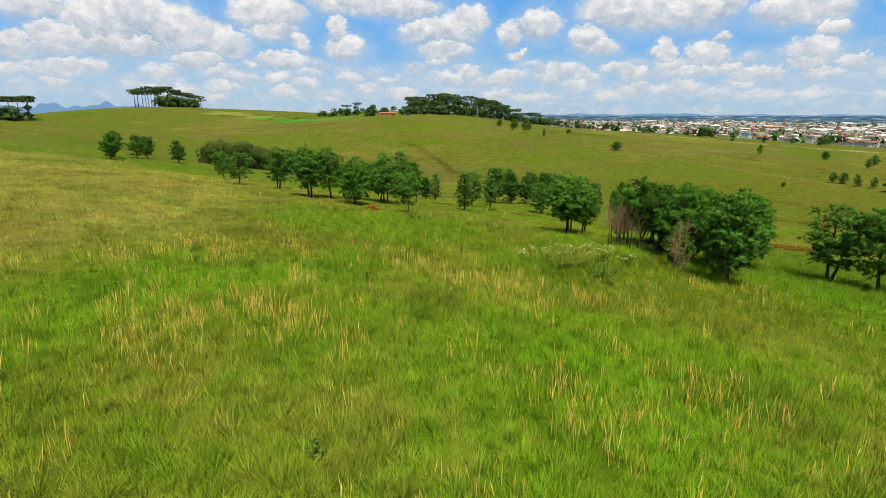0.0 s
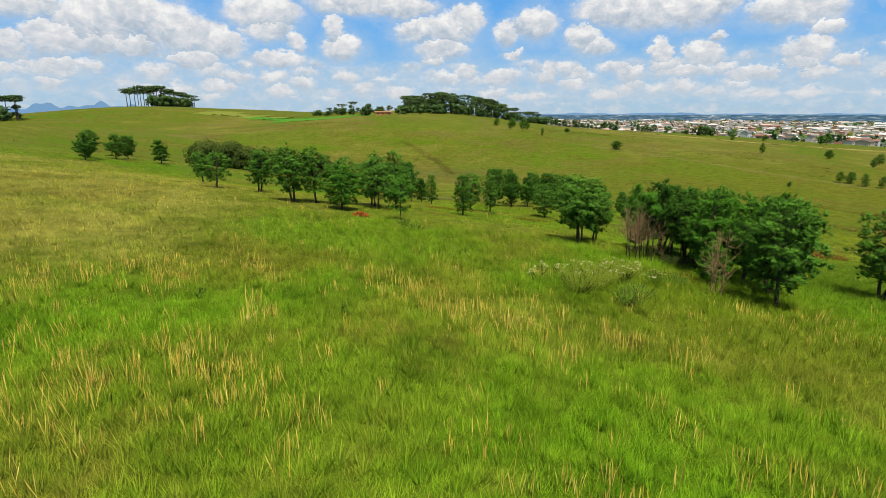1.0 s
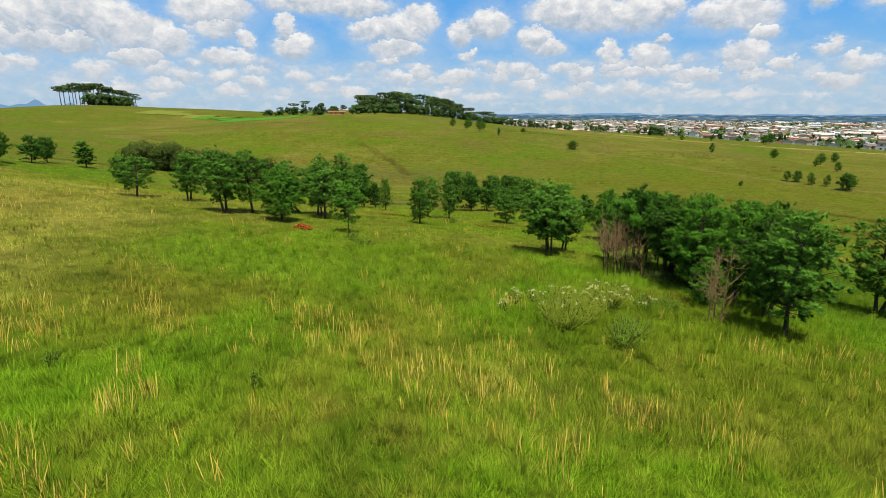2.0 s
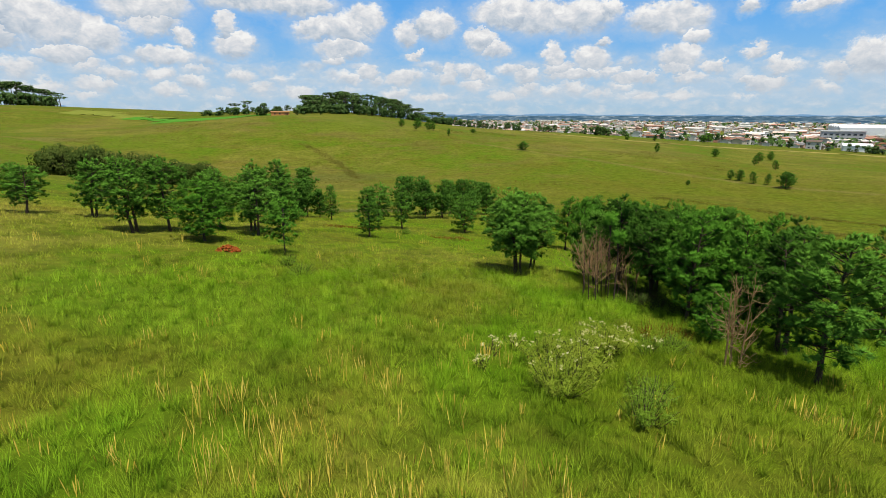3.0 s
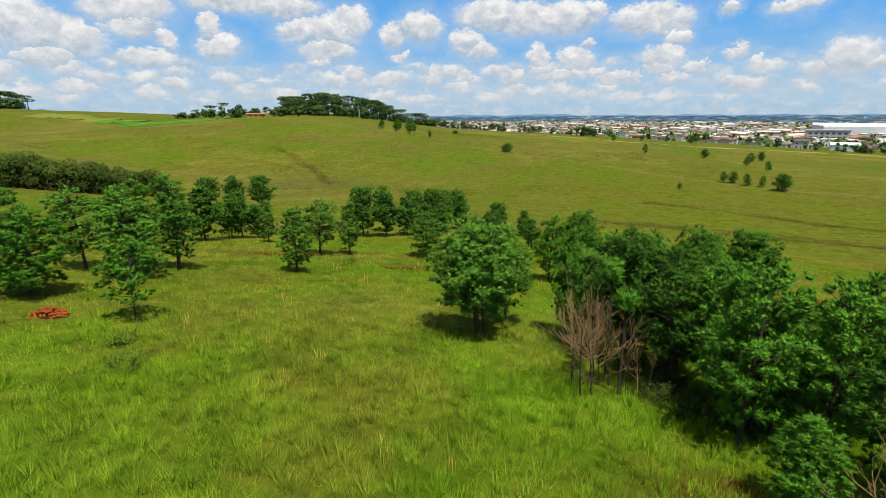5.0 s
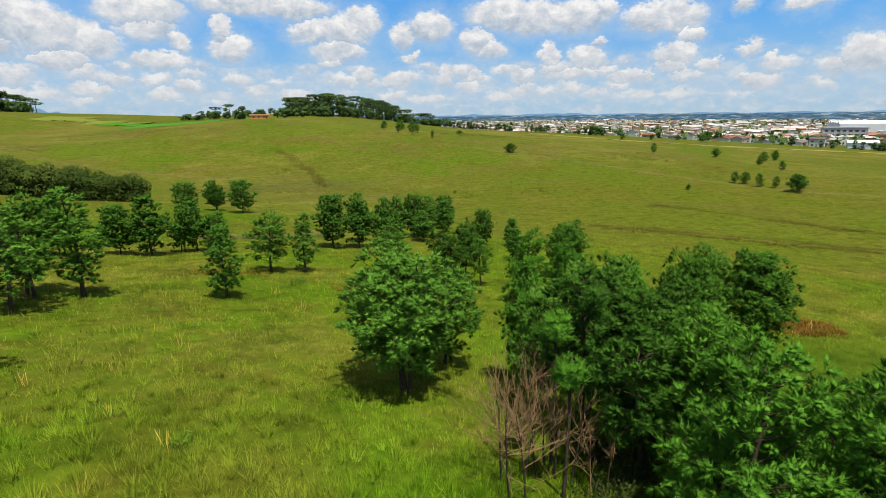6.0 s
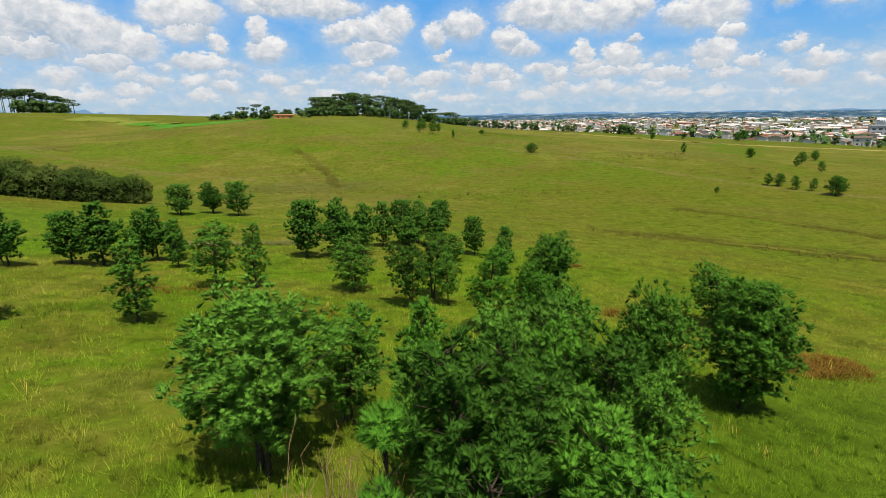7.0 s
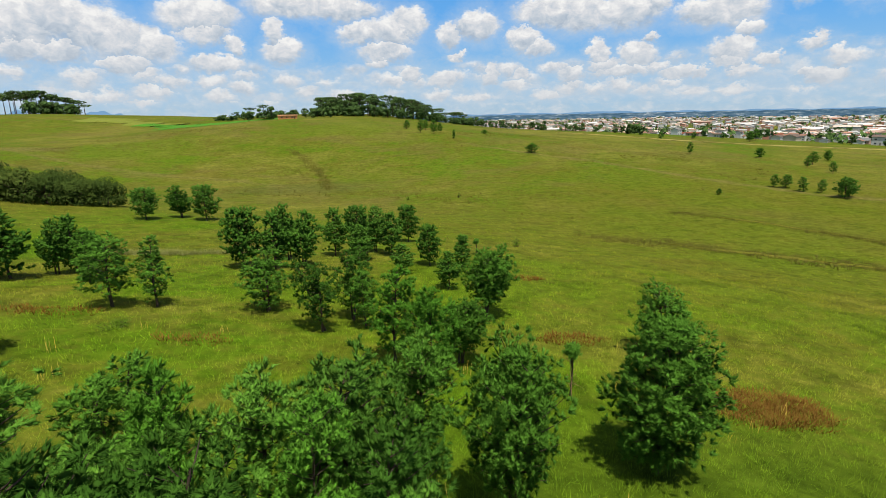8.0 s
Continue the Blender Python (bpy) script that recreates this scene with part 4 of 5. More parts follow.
def broadleaf(seed, h, r):
    """A dense native tree: short trunk with limbs, a lumpy crown of small leaves."""
    rng = np.random.default_rng(seed)
    wood = Build()
    wood.tube([(0, 0, -0.3), (0.1, 0, h * 0.3), (0, 0.1, h * 0.6)], [0.2, 0.15, 0.08], 7)
    c, rad = [], []
    for k in range(13):
        a, q = k * 2.4 + rng.uniform(-0.4, 0.4), r * 0.72 * math.sqrt((k + 0.3) / 13)
        z = h * (0.74 - 0.40 * (q / r) ** 2) * rng.uniform(0.82, 1.06)
        c.append((q * np.cos(a), q * np.sin(a), z))
        rad.append(rng.uniform(0.26, 0.40) * r)
        wood.tube([(0, 0, h * 0.25), (c[-1][0] * 0.5, c[-1][1] * 0.5, z * 0.7), c[-1]], [0.08, 0.05, 0.02], 4)
    for k in range(9):
        a = k * 0.7 + rng.uniform(-0.2, 0.2)
        c.append((0.66 * r * np.cos(a), 0.66 * r * np.sin(a), h * rng.uniform(0.16, 0.34)))
        rad.append(rng.uniform(0.26, 0.36) * r)
    v, f, puff = leaf_cloud(rng, np.array(c), np.array(rad), 3400, 0.20, 0.90, 0.3, 0.9)
    v[:, 2] = np.maximum(v[:, 2], 0.05)
    root = thing("broadleaf_tree", "", "tree")
    part("trunk", wood.mesh("trunk", M_BARK, True), root)
    part("crown", mesh_of("crown", v, f, M_LEAF, False, puff), root)
    return root, h, r


WOOD = [broadleaf(s, 5.0, 3.5) for s in (61, 62, 63)]
for x, y, h, r, k in [(-27.6, 129.5, 5.6, 3.2, 1), (-31.5, 129.0, 5.6, 3.6, 0), (-36.0, 127.5, 5.8, 3.6, 1), (-40.5, 129.0, 6.2, 3.8, 2), (-45.0, 130.5, 6.0, 3.6, 0), (-50.0, 132.0, 6.6, 4.0, 1), (-34.0, 134.0, 6.3, 3.8, 2), (-39.5, 135.5, 6.8, 4.0, 0), (-45.0, 137.0, 6.6, 3.8, 2),
                      (-51.0, 138.0, 7.0, 4.0, 1), (-56.0, 136.0, 6.6, 4.0, 0), (-60.0, 140.0, 6.8, 4.2, 2), (-42.0, 141.5, 6.8, 4.0, 1), (-54.0, 143.5, 6.8, 4.0, 2)]:
    plant(WOOD[k], x, y, h * rnd.uniform(0.90, 1.10), r, "dense dark green native tree in a small wood", "trees of the small wood", sink=0.3)
for kind in WOOD:
    remove(kind[0])


def araucaria(seed, h, r):
    """A tall umbrella-crowned conifer: bare pole, a flat dish of upswept boughs."""
    rng = np.random.default_rng(seed)
    wood = Build()
    wood.tube([(0, 0, -0.5), (0.1, 0.05, h * 0.5), (0, 0, h * 0.95)], [0.32, 0.25, 0.12], 7)
    c, rad = [], []
    for tier, (z, q) in enumerate(((0.82, 0.62), (0.90, 0.95), (0.965, 0.80), (0.99, 0.30))):
        n = 9 if q > 0.5 else 6
        for k in range(n):
            a = k * 6.283 / n + rng.uniform(-0.3, 0.3)
            e = q * r * rng.uniform(0.75, 1.1)
            tip = (e * np.cos(a), e * np.sin(a), h * z + 0.12 * e)
            wood.tube([(0, 0, h * z - 0.04 * h), (tip[0] * 0.6, tip[1] * 0.6, h * z - 0.02 * h), tip], [0.09, 0.06, 0.03], 3)
            c.append(tip)
            rad.append(r * rng.uniform(0.19, 0.30))
    v, f, puff = leaf_cloud(rng, np.array(c), np.array(rad), 330, 0.62, 0.5, 0.6, 0.62)
    root = thing("umbrella_pine", "", "tree")
    part("trunk", wood.mesh("trunk", M_BARK, True), root)
    part("crown", mesh_of("crown", v, f, M_FAR_LEAF, False, puff), root)
    return root, h, r


def forest_tree(seed, h, r):
    """A far forest tree: trunk and a ragged oval crown."""
    rng = np.random.default_rng(seed)
    wood = Build()
    wood.tube([(0, 0, -0.5), (0.1, 0, h * 0.45), (0, 0, h * 0.8)], [0.22, 0.16, 0.06], 6)
    c = np.stack([rng.normal(size=12) * 0.4 * r, rng.normal(size=12) * 0.4 * r, h * rng.uniform(0.18, 0.88, 12)], -1)
    for p in c[:6]:
        wood.tube([(0, 0, p[2] * 0.6), p], [0.07, 0.03], 3)
    v, f, puff = leaf_cloud(rng, c, rng.uniform(0.3, 0.5, 12) * r, 270, 0.72, 0.6, 0.5)
    v[:, 2] = np.maximum(v[:, 2], 0.1)
    root = thing("forest_tree", "", "tree")
    part("trunk", wood.mesh("trunk", M_BARK, True), root)
    part("crown", mesh_of("crown", v, f, M_FAR_LEAF, False, puff), root)
    return root, h, r


UMB = [araucaria(s, 15.0, 4.5) for s in (71, 72, 73)]
OVAL = [forest_tree(s, 9.0, 3.2) for s in (81, 82, 83)]
L_UMB, L_OVAL = "tall dark umbrella-crowned pine on the hilltop", "dark green forest tree on the hilltop"


def crown_height(a):
    return float(np.interp(a, (-14, -11.5, -9, -7, -5, -3.5, -1, 2, 5, 7.5, 10.5, 13), (3.5, 6.5, 8.5, 5, 7, 11, 14, 14, 12.5, 10.5, 7, 5)))


# wood along the crest of the middle hill
for k in range(205):
    a = -4.2 + 15.4 * rnd.random() if k < 170 else -13.5 + 9.5 * rnd.random()
    d = 412 + 60 * rnd.random() if k < 170 else 425 + 50 * rnd.random()
    x, y = d * math.sin(radians(a)), d * math.cos(radians(a))
    h = crown_height(a) * rnd.uniform(0.62, 1.10)
    if h > 7.5 and rnd.random() < 0.55:
        plant(UMB[k % 3], x, y, h, 3.4 + 1.2 * rnd.random(), L_UMB, "umbrella pines on the hill", sink=0.3)
    else:
        plant(OVAL[k % 3], x, y, h * 0.82, 2.4 + 1.4 * rnd.random(), L_OVAL, "trees of the hilltop wood", sink=0.3)
for x, y, h, r, k in [(-46, 362, 8.0, 3.2, 0), (-49.5, 364, 7.0, 2.8, 1), (-27.5, 368, 5.5, 2.6, 2), (-23, 372, 5.0, 2.4, 0), (-13, 366, 7.5, 2.8, 1), (-17.5, 380, 6.5, 2.6, 2)]:
    plant(OVAL[k], x, y, h, r, "green tree beside the orange farmhouse", "trees round the farmhouse", sink=0.3)
for k in range(44):
    a, d = -4.0 + 13.5 * rnd.random(), 404 + 14 * rnd.random()
    plant(OVAL[k % 3], d * math.sin(radians(a)), d * math.cos(radians(a)), crown_height(a) * rnd.uniform(0.42, 0.6), 2.4 + 1.2 * rnd.random(), L_OVAL, "trees of the hilltop wood", sink=0.3)
# umbrella pines on the west hill
for k in range(22):
    u = k / 21
    a = -29.2 + 5.3 * u + rnd.uniform(-0.2, 0.2)
    d = 535 + 34 * rnd.random()
    h = (17.5 if u < 0.3 else 18.5 - 9.0 * max(0, u - 0.45) / 0.55) * rnd.uniform(0.84, 1.03)
    plant(UMB[k % 3], d * math.sin(radians(a)), d * math.cos(radians(a)), h, 4.2 + 1.2 * rnd.random(), "tall umbrella pine on the western hilltop", "umbrella pines on the western hill", sink=0.3)
for k in range(34):
    a, d = -27.4 + 3.4 * rnd.random(), 525 + 30 * rnd.random()
    plant(OVAL[k % 3], d * math.sin(radians(a)), d * math.cos(radians(a)), (9.0 + 3 * rnd.random()) * (1 - 0.17 * max(0, a + 26.2)), 3.2 + 1.2 * rnd.random(), "dark undergrowth tree below umbrella pines", "undergrowth on the western hill", sink=0.3)
for k in range(20):
    a, d = -41 + 4.1 * rnd.random(), 405 + 26 * rnd.random()
    if k < 7:
        plant(UMB[k % 3], d * math.sin(radians(a)), d * math.cos(radians(a)), 13.0 + 2.0 * rnd.random(), 4.6, "umbrella pine above a thicket", "umbrella pines on the western rise", sink=0.3)
    else:
        plant(OVAL[k % 3], d * math.sin(radians(a)), d * math.cos(radians(a)), 7.0 + 2.5 * rnd.random(), 4.2, "dense green thicket tree", "thicket on the western rise", sink=0.3)
# trees along the lower edge of the pasture
for k in range(44):
    u = rnd.random()
    x, y = np.interp(u, (0, 0.5, 1), (74, 112, 172)), np.interp(u, (0, 0.5, 1), (412, 398, 338))
    plant(OVAL[k % 3], x + rnd.uniform(-5, 5), y + rnd.uniform(-4, 8), 3.6 + 3.0 * rnd.random(), 1.6 + 1.0 * rnd.random(), "small green tree along the pasture's edge", "trees along the pasture edge", sink=0.2)
for k in range(18):
    u = rnd.random()
    plant(OVAL[k % 3], 262 + 78 * u + rnd.uniform(-4, 4), 300 - 66 * u + rnd.uniform(-6, 6), 3.4 + 2.0 * rnd.random(), 1.7 + 0.8 * rnd.random(), "green tree beside the low sheds", "trees beside the sheds", sink=0.2)


# ---------------------------------------------------------------- dead trees, shrubs, weeds
def dead_tree(seed, h, stems, spread, low=0.45, rad=0.03, boughs=20, rise=0.75, reach=0.30, fan=0.30):
    """A leafless tree: thin stems, upswept boughs that break up into fine twigs."""
    rng = np.random.default_rng(seed)
    root = thing("dead_tree", "", "dead tree")
    for s in range(stems):
        trunk, twigs = Build(), Build()

        def limb(p, d, ln, rad, depth):
            t = np.linspace(0, 1, 4)[:, None]
            bend = rng.normal(size=3) * (0.04 if depth == 0 else 0.10) * ln + np.array([0, 0, 0.12 * ln if depth else 0])
            pts = p + d * ln * t + bend * t ** 2
            (trunk if depth == 0 else twigs).tube(pts, rad * (1 - (0.75 if depth == 0 else 0.55) * t[:, 0]), 5 if depth < 1 else 3)
            if depth < 3:
                for _ in range((boughs, 4, 1)[depth]):
                    q = rng.uniform(low if depth == 0 else 0.15, 1.0)
                    nd = unit(d * (fan, 0.6, 0.6)[depth] + rng.normal(size=3) * (0.55, 0.42, 0.42)[depth] + np.array([0, 0, rise]))
                    limb(p + d * ln * q + bend * q * q, nd, ln * (reach, 0.5, 0.5)[depth] * rng.uniform(0.6, 1.1) * (1.25 - 0.6 * q if depth == 0 else 1.0), rad * (1 - 0.55 * q) * 0.40 + 0.004, depth + 1)

        a = s * 2.4 + rng.uniform(0, 1.0)
        off = np.array([np.cos(a), np.sin(a), 0]) * (0.0 if stems == 1 else spread * math.sqrt((s + 0.4) / stems))
        limb(off + [0, 0, -0.15], unit(np.array([off[0] * 0.18 + rng.normal() * 0.05, off[1] * 0.18 + rng.normal() * 0.05, 1.0])), h * rng.uniform(0.8, 1.0), rad, 0)
        stem = part("stem", trunk.mesh("stem", M_BARK if low > 0.3 else M_DEAD, True), root, "dark bare stem" if low > 0.3 else "")
        part("crown", twigs.mesh("crown", M_DEAD, True), stem)
    return root


def place(ob, x, y, label, category, group="", turn=0.0, sink=0.03):
    ob.matrix_basis = pose(x, y, gz(x, y) - sink, 0, 0, turn)
    return tagged(ob, label, category, group)


place(dead_tree(91, 3.0, 5, 0.75, 0.40, 0.036, 12, 0.45, 0.55, 0.3), 12.9, 38.8, "clump of bare brown dead saplings at the grove's edge", "dead tree")
place(dead_tree(92, 3.1, 4, 0.65, 0.40, 0.036, 12, 0.45, 0.55, 0.3), 13.9, 39.0, "leafless brown dead tree with fine twigs", "dead tree")
place(dead_tree(93, 3.5, 3, 0.30, 0.16, 0.042, 18, 0.25, 0.30), 13.5, 29.2, "forked silver-grey dead tree in front of pines", "dead tree")
place(dead_tree(94, 2.4, 2, 0.3, 0.3, 0.024, 12, 0.4, 0.36), 14.9, 38.2, "bare dead branches among the pines", "dead tree")
place(dead_tree(95, 2.6, 1, 0.2, 0.2, 0.022, 10, 0.3, 0.28), 27.7, 55.0, "spindly dead stem under a small green tuft", "dead tree")
place(dead_tree(96, 2.8, 3, 0.3, 0.3, 0.024, 10, 0.4, 0.36), 20.6, 52.5, "bare dead saplings behind the grove", "dead tree")


def sapling(seed, h, bare, r, light):
    """A thin bare stem with one round tuft of needles at its top."""
    rng = np.random.default_rng(seed)
    wood = Build()
    wood.tube([(0, 0, -0.1), (0.05, 0.02, h * 0.5), (0, 0, h * 0.95)], [0.05, 0.04, 0.02], 6)
    n = 120
    d = unit(rng.normal(size=(n, 3)))
    c = np.array([0, 0, h - r]) + d * r * rng.uniform(0.1, 0.52, (n, 1))
    for p in c[:14]:
        wood.tube([(0, 0, h * bare + rng.uniform(0, 0.3)), p], [0.014, 0.006], 3)
    v, f, puff = brushes(rng, c, unit(d * 0.7 + [0, 0, 0.8]), np.full(n, 0.13), 30, 0.130, 0.0085, 0.05, 3, np.tile([0, 0, h - 1.25 * r], (n, 1)))
    root = thing("pine_sapling", "", "sapling")
    part("trunk", wood.mesh("trunk", M_BARK, True), root)
    part("crown", mesh_of("crown", v, f, M_NEEDLE_LIGHT if light else M_NEEDLE, True, puff), root)
    return root


place(sapling(101, 4.9, 0.7, 0.68, True), 14.0, 39.3, "light green round-topped pine sapling on a bare stem", "sapling", "round-topped saplings")
place(sapling(102, 4.0, 0.65, 0.66, True), 13.9, 38.2, "fresh green pine sapling among dead branches", "sapling", "round-topped saplings")
place(sapling(103, 2.8, 0.5, 0.65, False), 27.7, 55.2, "small green pine tuft on a spindly stem", "sapling", "round-topped saplings")
place(sapling(104, 2.0, 0.5, 0.5, False), 28.9, 88.1, "vase-shaped sapling in the open grass", "sapling")


def shrub(seed, h, r, leaves, mat, flowers=0, size=0.036):
    """A loose shrub: fan of thin stems, small leaves along them, flower heads at their tips."""
    rng = np.random.default_rng(seed)
    n = int(14 + 26 * r)
    a, q = rng.uniform(0, 6.28, n), r * rng.random(n) ** 0.6
    tip = np.stack([q * np.cos(a), q * np.sin(a), h * rng.uniform(0.72, 1.05, n) * (1 - 0.35 * (q / r) ** 2)], -1)
    foot = tip * [0.25, 0.25, 0] + rng.normal(size=(n, 3)) * [0.05, 0.05, 0]
    wood = Build()
    for k in range(n):
        wood.tube([foot[k] - [0, 0, 0.05], foot[k] * 0.5 + tip[k] * 0.5 - [0, 0, 0.05 * h], tip[k]], [0.010, 0.008, 0.004], 3)
    t = rng.uniform(0.30, 1.0, (n, 5))[..., None]
    c = (foot[:, None] * (1 - t) + tip[:, None] * t).reshape(-1, 3) + rng.normal(size=(n * 5, 3)) * 0.05
    v, f, puff = leaf_cloud(rng, c, rng.uniform(0.10, 0.20, n * 5) * min(1.0, 0.5 + 0.5 * r), leaves, size, 0.2, 0.5)
    v[:, 2] = np.maximum(v[:, 2], 0.02)
    puff = unit(0.5 * puff + unit(v - [0, 0, 0.3 * h]))
    root = thing("shrub", "", "shrub")
    part("branchwork", wood.mesh("branchwork", M_BARK), root)
    part("foliage", mesh_of("foliage", v, f, mat, False, puff), root)
    if flowers:
        pick = tip[rng.permutation(n)[:max(4, flowers // 22)]]
        head = (pick[:, None] + rng.normal(size=(len(pick), 3, 3)) * [0.07, 0.07, 0.03]).reshape(-1, 3)
        v, f, puff = leaf_cloud(rng, head + [0, 0, 0.03], np.full(len(head), 0.055), flowers, 0.026, 0.3, 0.9, 0.6)
        part("blossom", mesh_of("blossom", v, f, M_FLOWER, False, puff), root, "heads of pale whitish flowers")
    return root


for k, (x, y, h, r, lv, fl, kind) in enumerate([(6.2, 26.9, 1.25, 1.05, 4600, 90, 0), (7.2, 27.9, 1.1, 1.2, 4600, 160, 0), (9.0, 29.8, 1.25, 1.2, 4200, 420, 0), (7.9, 29.4, 1.1, 1.0, 3200, 240, 0), (6.5, 28.9, 1.0, 0.9, 2600, 120, 0), (7.7, 25.1, 1.0, 0.8, 1900, 0, 1), (5.0, 29.6, 0.7, 0.4, 300, 170, 0), (5.9, 30.3, 0.6, 0.4, 240, 150, 0), (10.8, 30.0, 0.8, 0.55, 900, 160, 1),
                                           (11.8, 30.3, 0.7, 0.9, 1500, 0, 1), (8.6, 26.3, 0.8, 0.8, 1300, 0, 1), (4.4, 28.6, 0.55, 0.3, 200, 110, 0)]):
    label = ("olive shrub crowned with pale flowers", "dark green leafy weed bush")[kind]
    place(shrub(110 + k, h, r, lv, (M_SHRUB, M_WEED)[kind], fl), x, y, label + " in the meadow", "shrub", ("flowering shrubs", "weed bushes")[kind])
for k, (x, y, h, r) in enumerate([(-1.7, 40.1, 0.6, 0.9), (-2.6, 42.6, 0.6, 0.7), (4.5, 41.0, 0.35, 0.35), (-8.4, 22.5, 0.5, 0.2), (-3.2, 21.4, 0.5, 0.12), (35.5, 97.1, 1.2, 0.7), (36.2, 156.7, 1.3, 0.6), (24.3, 154.6, 0.9, 0.6), (-2.4, 8.8, 0.42, 0.20), (5.6, 61.8, 0.5, 0.9), (16.4, 31.6, 0.6, 0.7)]):
    place(shrub(130 + k, h, r, int(1300 * r + 60), M_WEED), x, y, "small dark weed bush in the grass", "shrub", "weed bushes")
# bushes added to darken the grove floor, where there is only shade
for k, (x, y, h, r) in enumerate([(14.9, 37.9, 0.8, 0.9), (15.9, 38.6, 1.0, 1.0), (15.3, 36.3, 0.8, 0.9), (15.4, 39.9, 0.9, 0.9), (16.6, 35.9, 0.9, 0.9), (17.3, 39.9, 0.9, 1.0)]):
    place(shrub(150 + k, h, r, int(1500 * r), M_LEAF), x, y, "dark leafy bush added to fill the grove's shade", "shrub", "undergrowth bushes")


def heap():
    """A low heap of broken red earth."""
    rng = np.random.default_rng(7)
    bm = bmesh.new()
    for k in range(110):
        a, q = rng.uniform(0, 6.28), 0.84 * rng.random() ** 0.6
        s = rng.uniform(0.05, 0.11)
        z = 0.40 * (1 - (q / 0.84) ** 1.5)
        m = Matrix.Translation((q * math.cos(a), q * 0.75 * math.sin(a), z)) @ Euler((rng.uniform(-0.4, 0.4), rng.uniform(-0.4, 0.4), rng.uniform(0, 6))).to_matrix().to_4x4() @ Matrix.Diagonal((s * 2.6, s, s * 0.85, 1))
        bmesh.ops.create_icosphere(bm, subdivisions=1, radius=1.0, matrix=m)
    for v in bm.verts:
        v.co += Vector(rng.normal(size=3)) * 0.02
    me = bpy.data.meshes.new("soil")
    bm.to_mesh(me)
    me.materials.append(M_SOIL)
    ob = thing("earth_mound", "low heap of broken red earth clods in the grass", "mound")
    part("soil", me, ob)
    ob.matrix_basis = pose(-6.2, 45.6, gz(-6.2, 45.6) - 0.02) @ Matrix.Scale(0.82, 4)


heap()


# ---------------------------------------------------------------- buildings
def house(seed, w, d, h, pitch, storeys=1):
    """A small plastered house: walls, tiled gable roof, door and windows."""
    root = thing("house", "", "house")
    b = Build()
    b.box(-w / 2, -d / 2, -1.5, w / 2, d / 2, h)
    g = h + pitch
    b.put([(-w / 2, -d / 2, h), (-w / 2, d / 2, h), (-w / 2, 0, g), (w / 2, -d / 2, h), (w / 2, d / 2, h), (w / 2, 0, g)], [(0, 2, 1), (3, 4, 5)])
    part("wall", b.mesh("wall", M_WALL), root)
    b, o = Build(), 0.5
    e = o * pitch / (d / 2)
    for s in (-1, 1):
        lo, hi = (s * (d / 2 + o), h - e), (0.0, g)
        v = [(x, y, z + t) for t in (0.05, 0.22) for x in (-w / 2 - o, w / 2 + o) for y, z in (lo, hi)]
        b.put(v, [(0, 1, 3), (0, 3, 2), (4, 6, 7), (4, 7, 5), (0, 2, 6), (0, 6, 4), (0, 4, 5), (0, 5, 1), (2, 3, 7), (2, 7, 6)])
    part("roof", b.mesh("roof", M_ROOF), root)
    pane = Build()
    pane.box(-0.7, -0.03, -0.55, 0.7, 0.03, 0.55)
    pane = pane.mesh("window", M_GLASS)
    for st in range(storeys):
        for s in (-1, 1):
            for u in (-0.28, 0.28):
                o = part("window", pane, root)
                o.location = (u * w, s * (d / 2 + 0.02), 1.5 + 2.8 * st)
    door = Build()
    door.box(-0.45, -0.03, 0, 0.45, 0.03, 2.1)
    o = part("door", door.mesh("door", M_ROOF), root)
    o.location = (0, -d / 2 - 0.02, 0)
    return root


HOUSES = [house(1, 11, 8, 3.0, 1.6), house(2, 9, 8, 3.2, 1.3), house(3, 8, 7, 5.8, 1.4, 2), house(4, 14, 9, 3.4, 1.7), house(5, 10, 9, 6.0, 1.2, 2), house(6, 12, 7, 2.9, 1.0)]
EDGE_N, EDGE_T = (0.79, 0.61), (-0.61, 0.79)


def town_site(s, u):
    return s * EDGE_N[0] + u * EDGE_T[0], s * EDGE_N[1] + u * EDGE_T[1]


for i in range(8):
    for j in range(45):
        s, u = 412 + 12 * i + rnd.uniform(-3, 3), -330 + 14.5 * j + rnd.uniform(-3, 3)
        if rnd.random() < 0.22 or (u < -60 and s < 420):
            continue
        x, y = town_site(s, u)
        c = copy_thing(HOUSES[rnd.randrange(6)], pose(x, y, gz(x, y), 0, 0, 128 + rnd.choice((0, 90, 180, 270)) + rnd.uniform(-4, 4)) @ Matrix.Scale(rnd.uniform(0.52, 0.78), 4))
        tagged(c, "small plastered house with a pitched roof in the town", "house", "houses at the town's edge")
for o in HOUSES:
    remove(o)


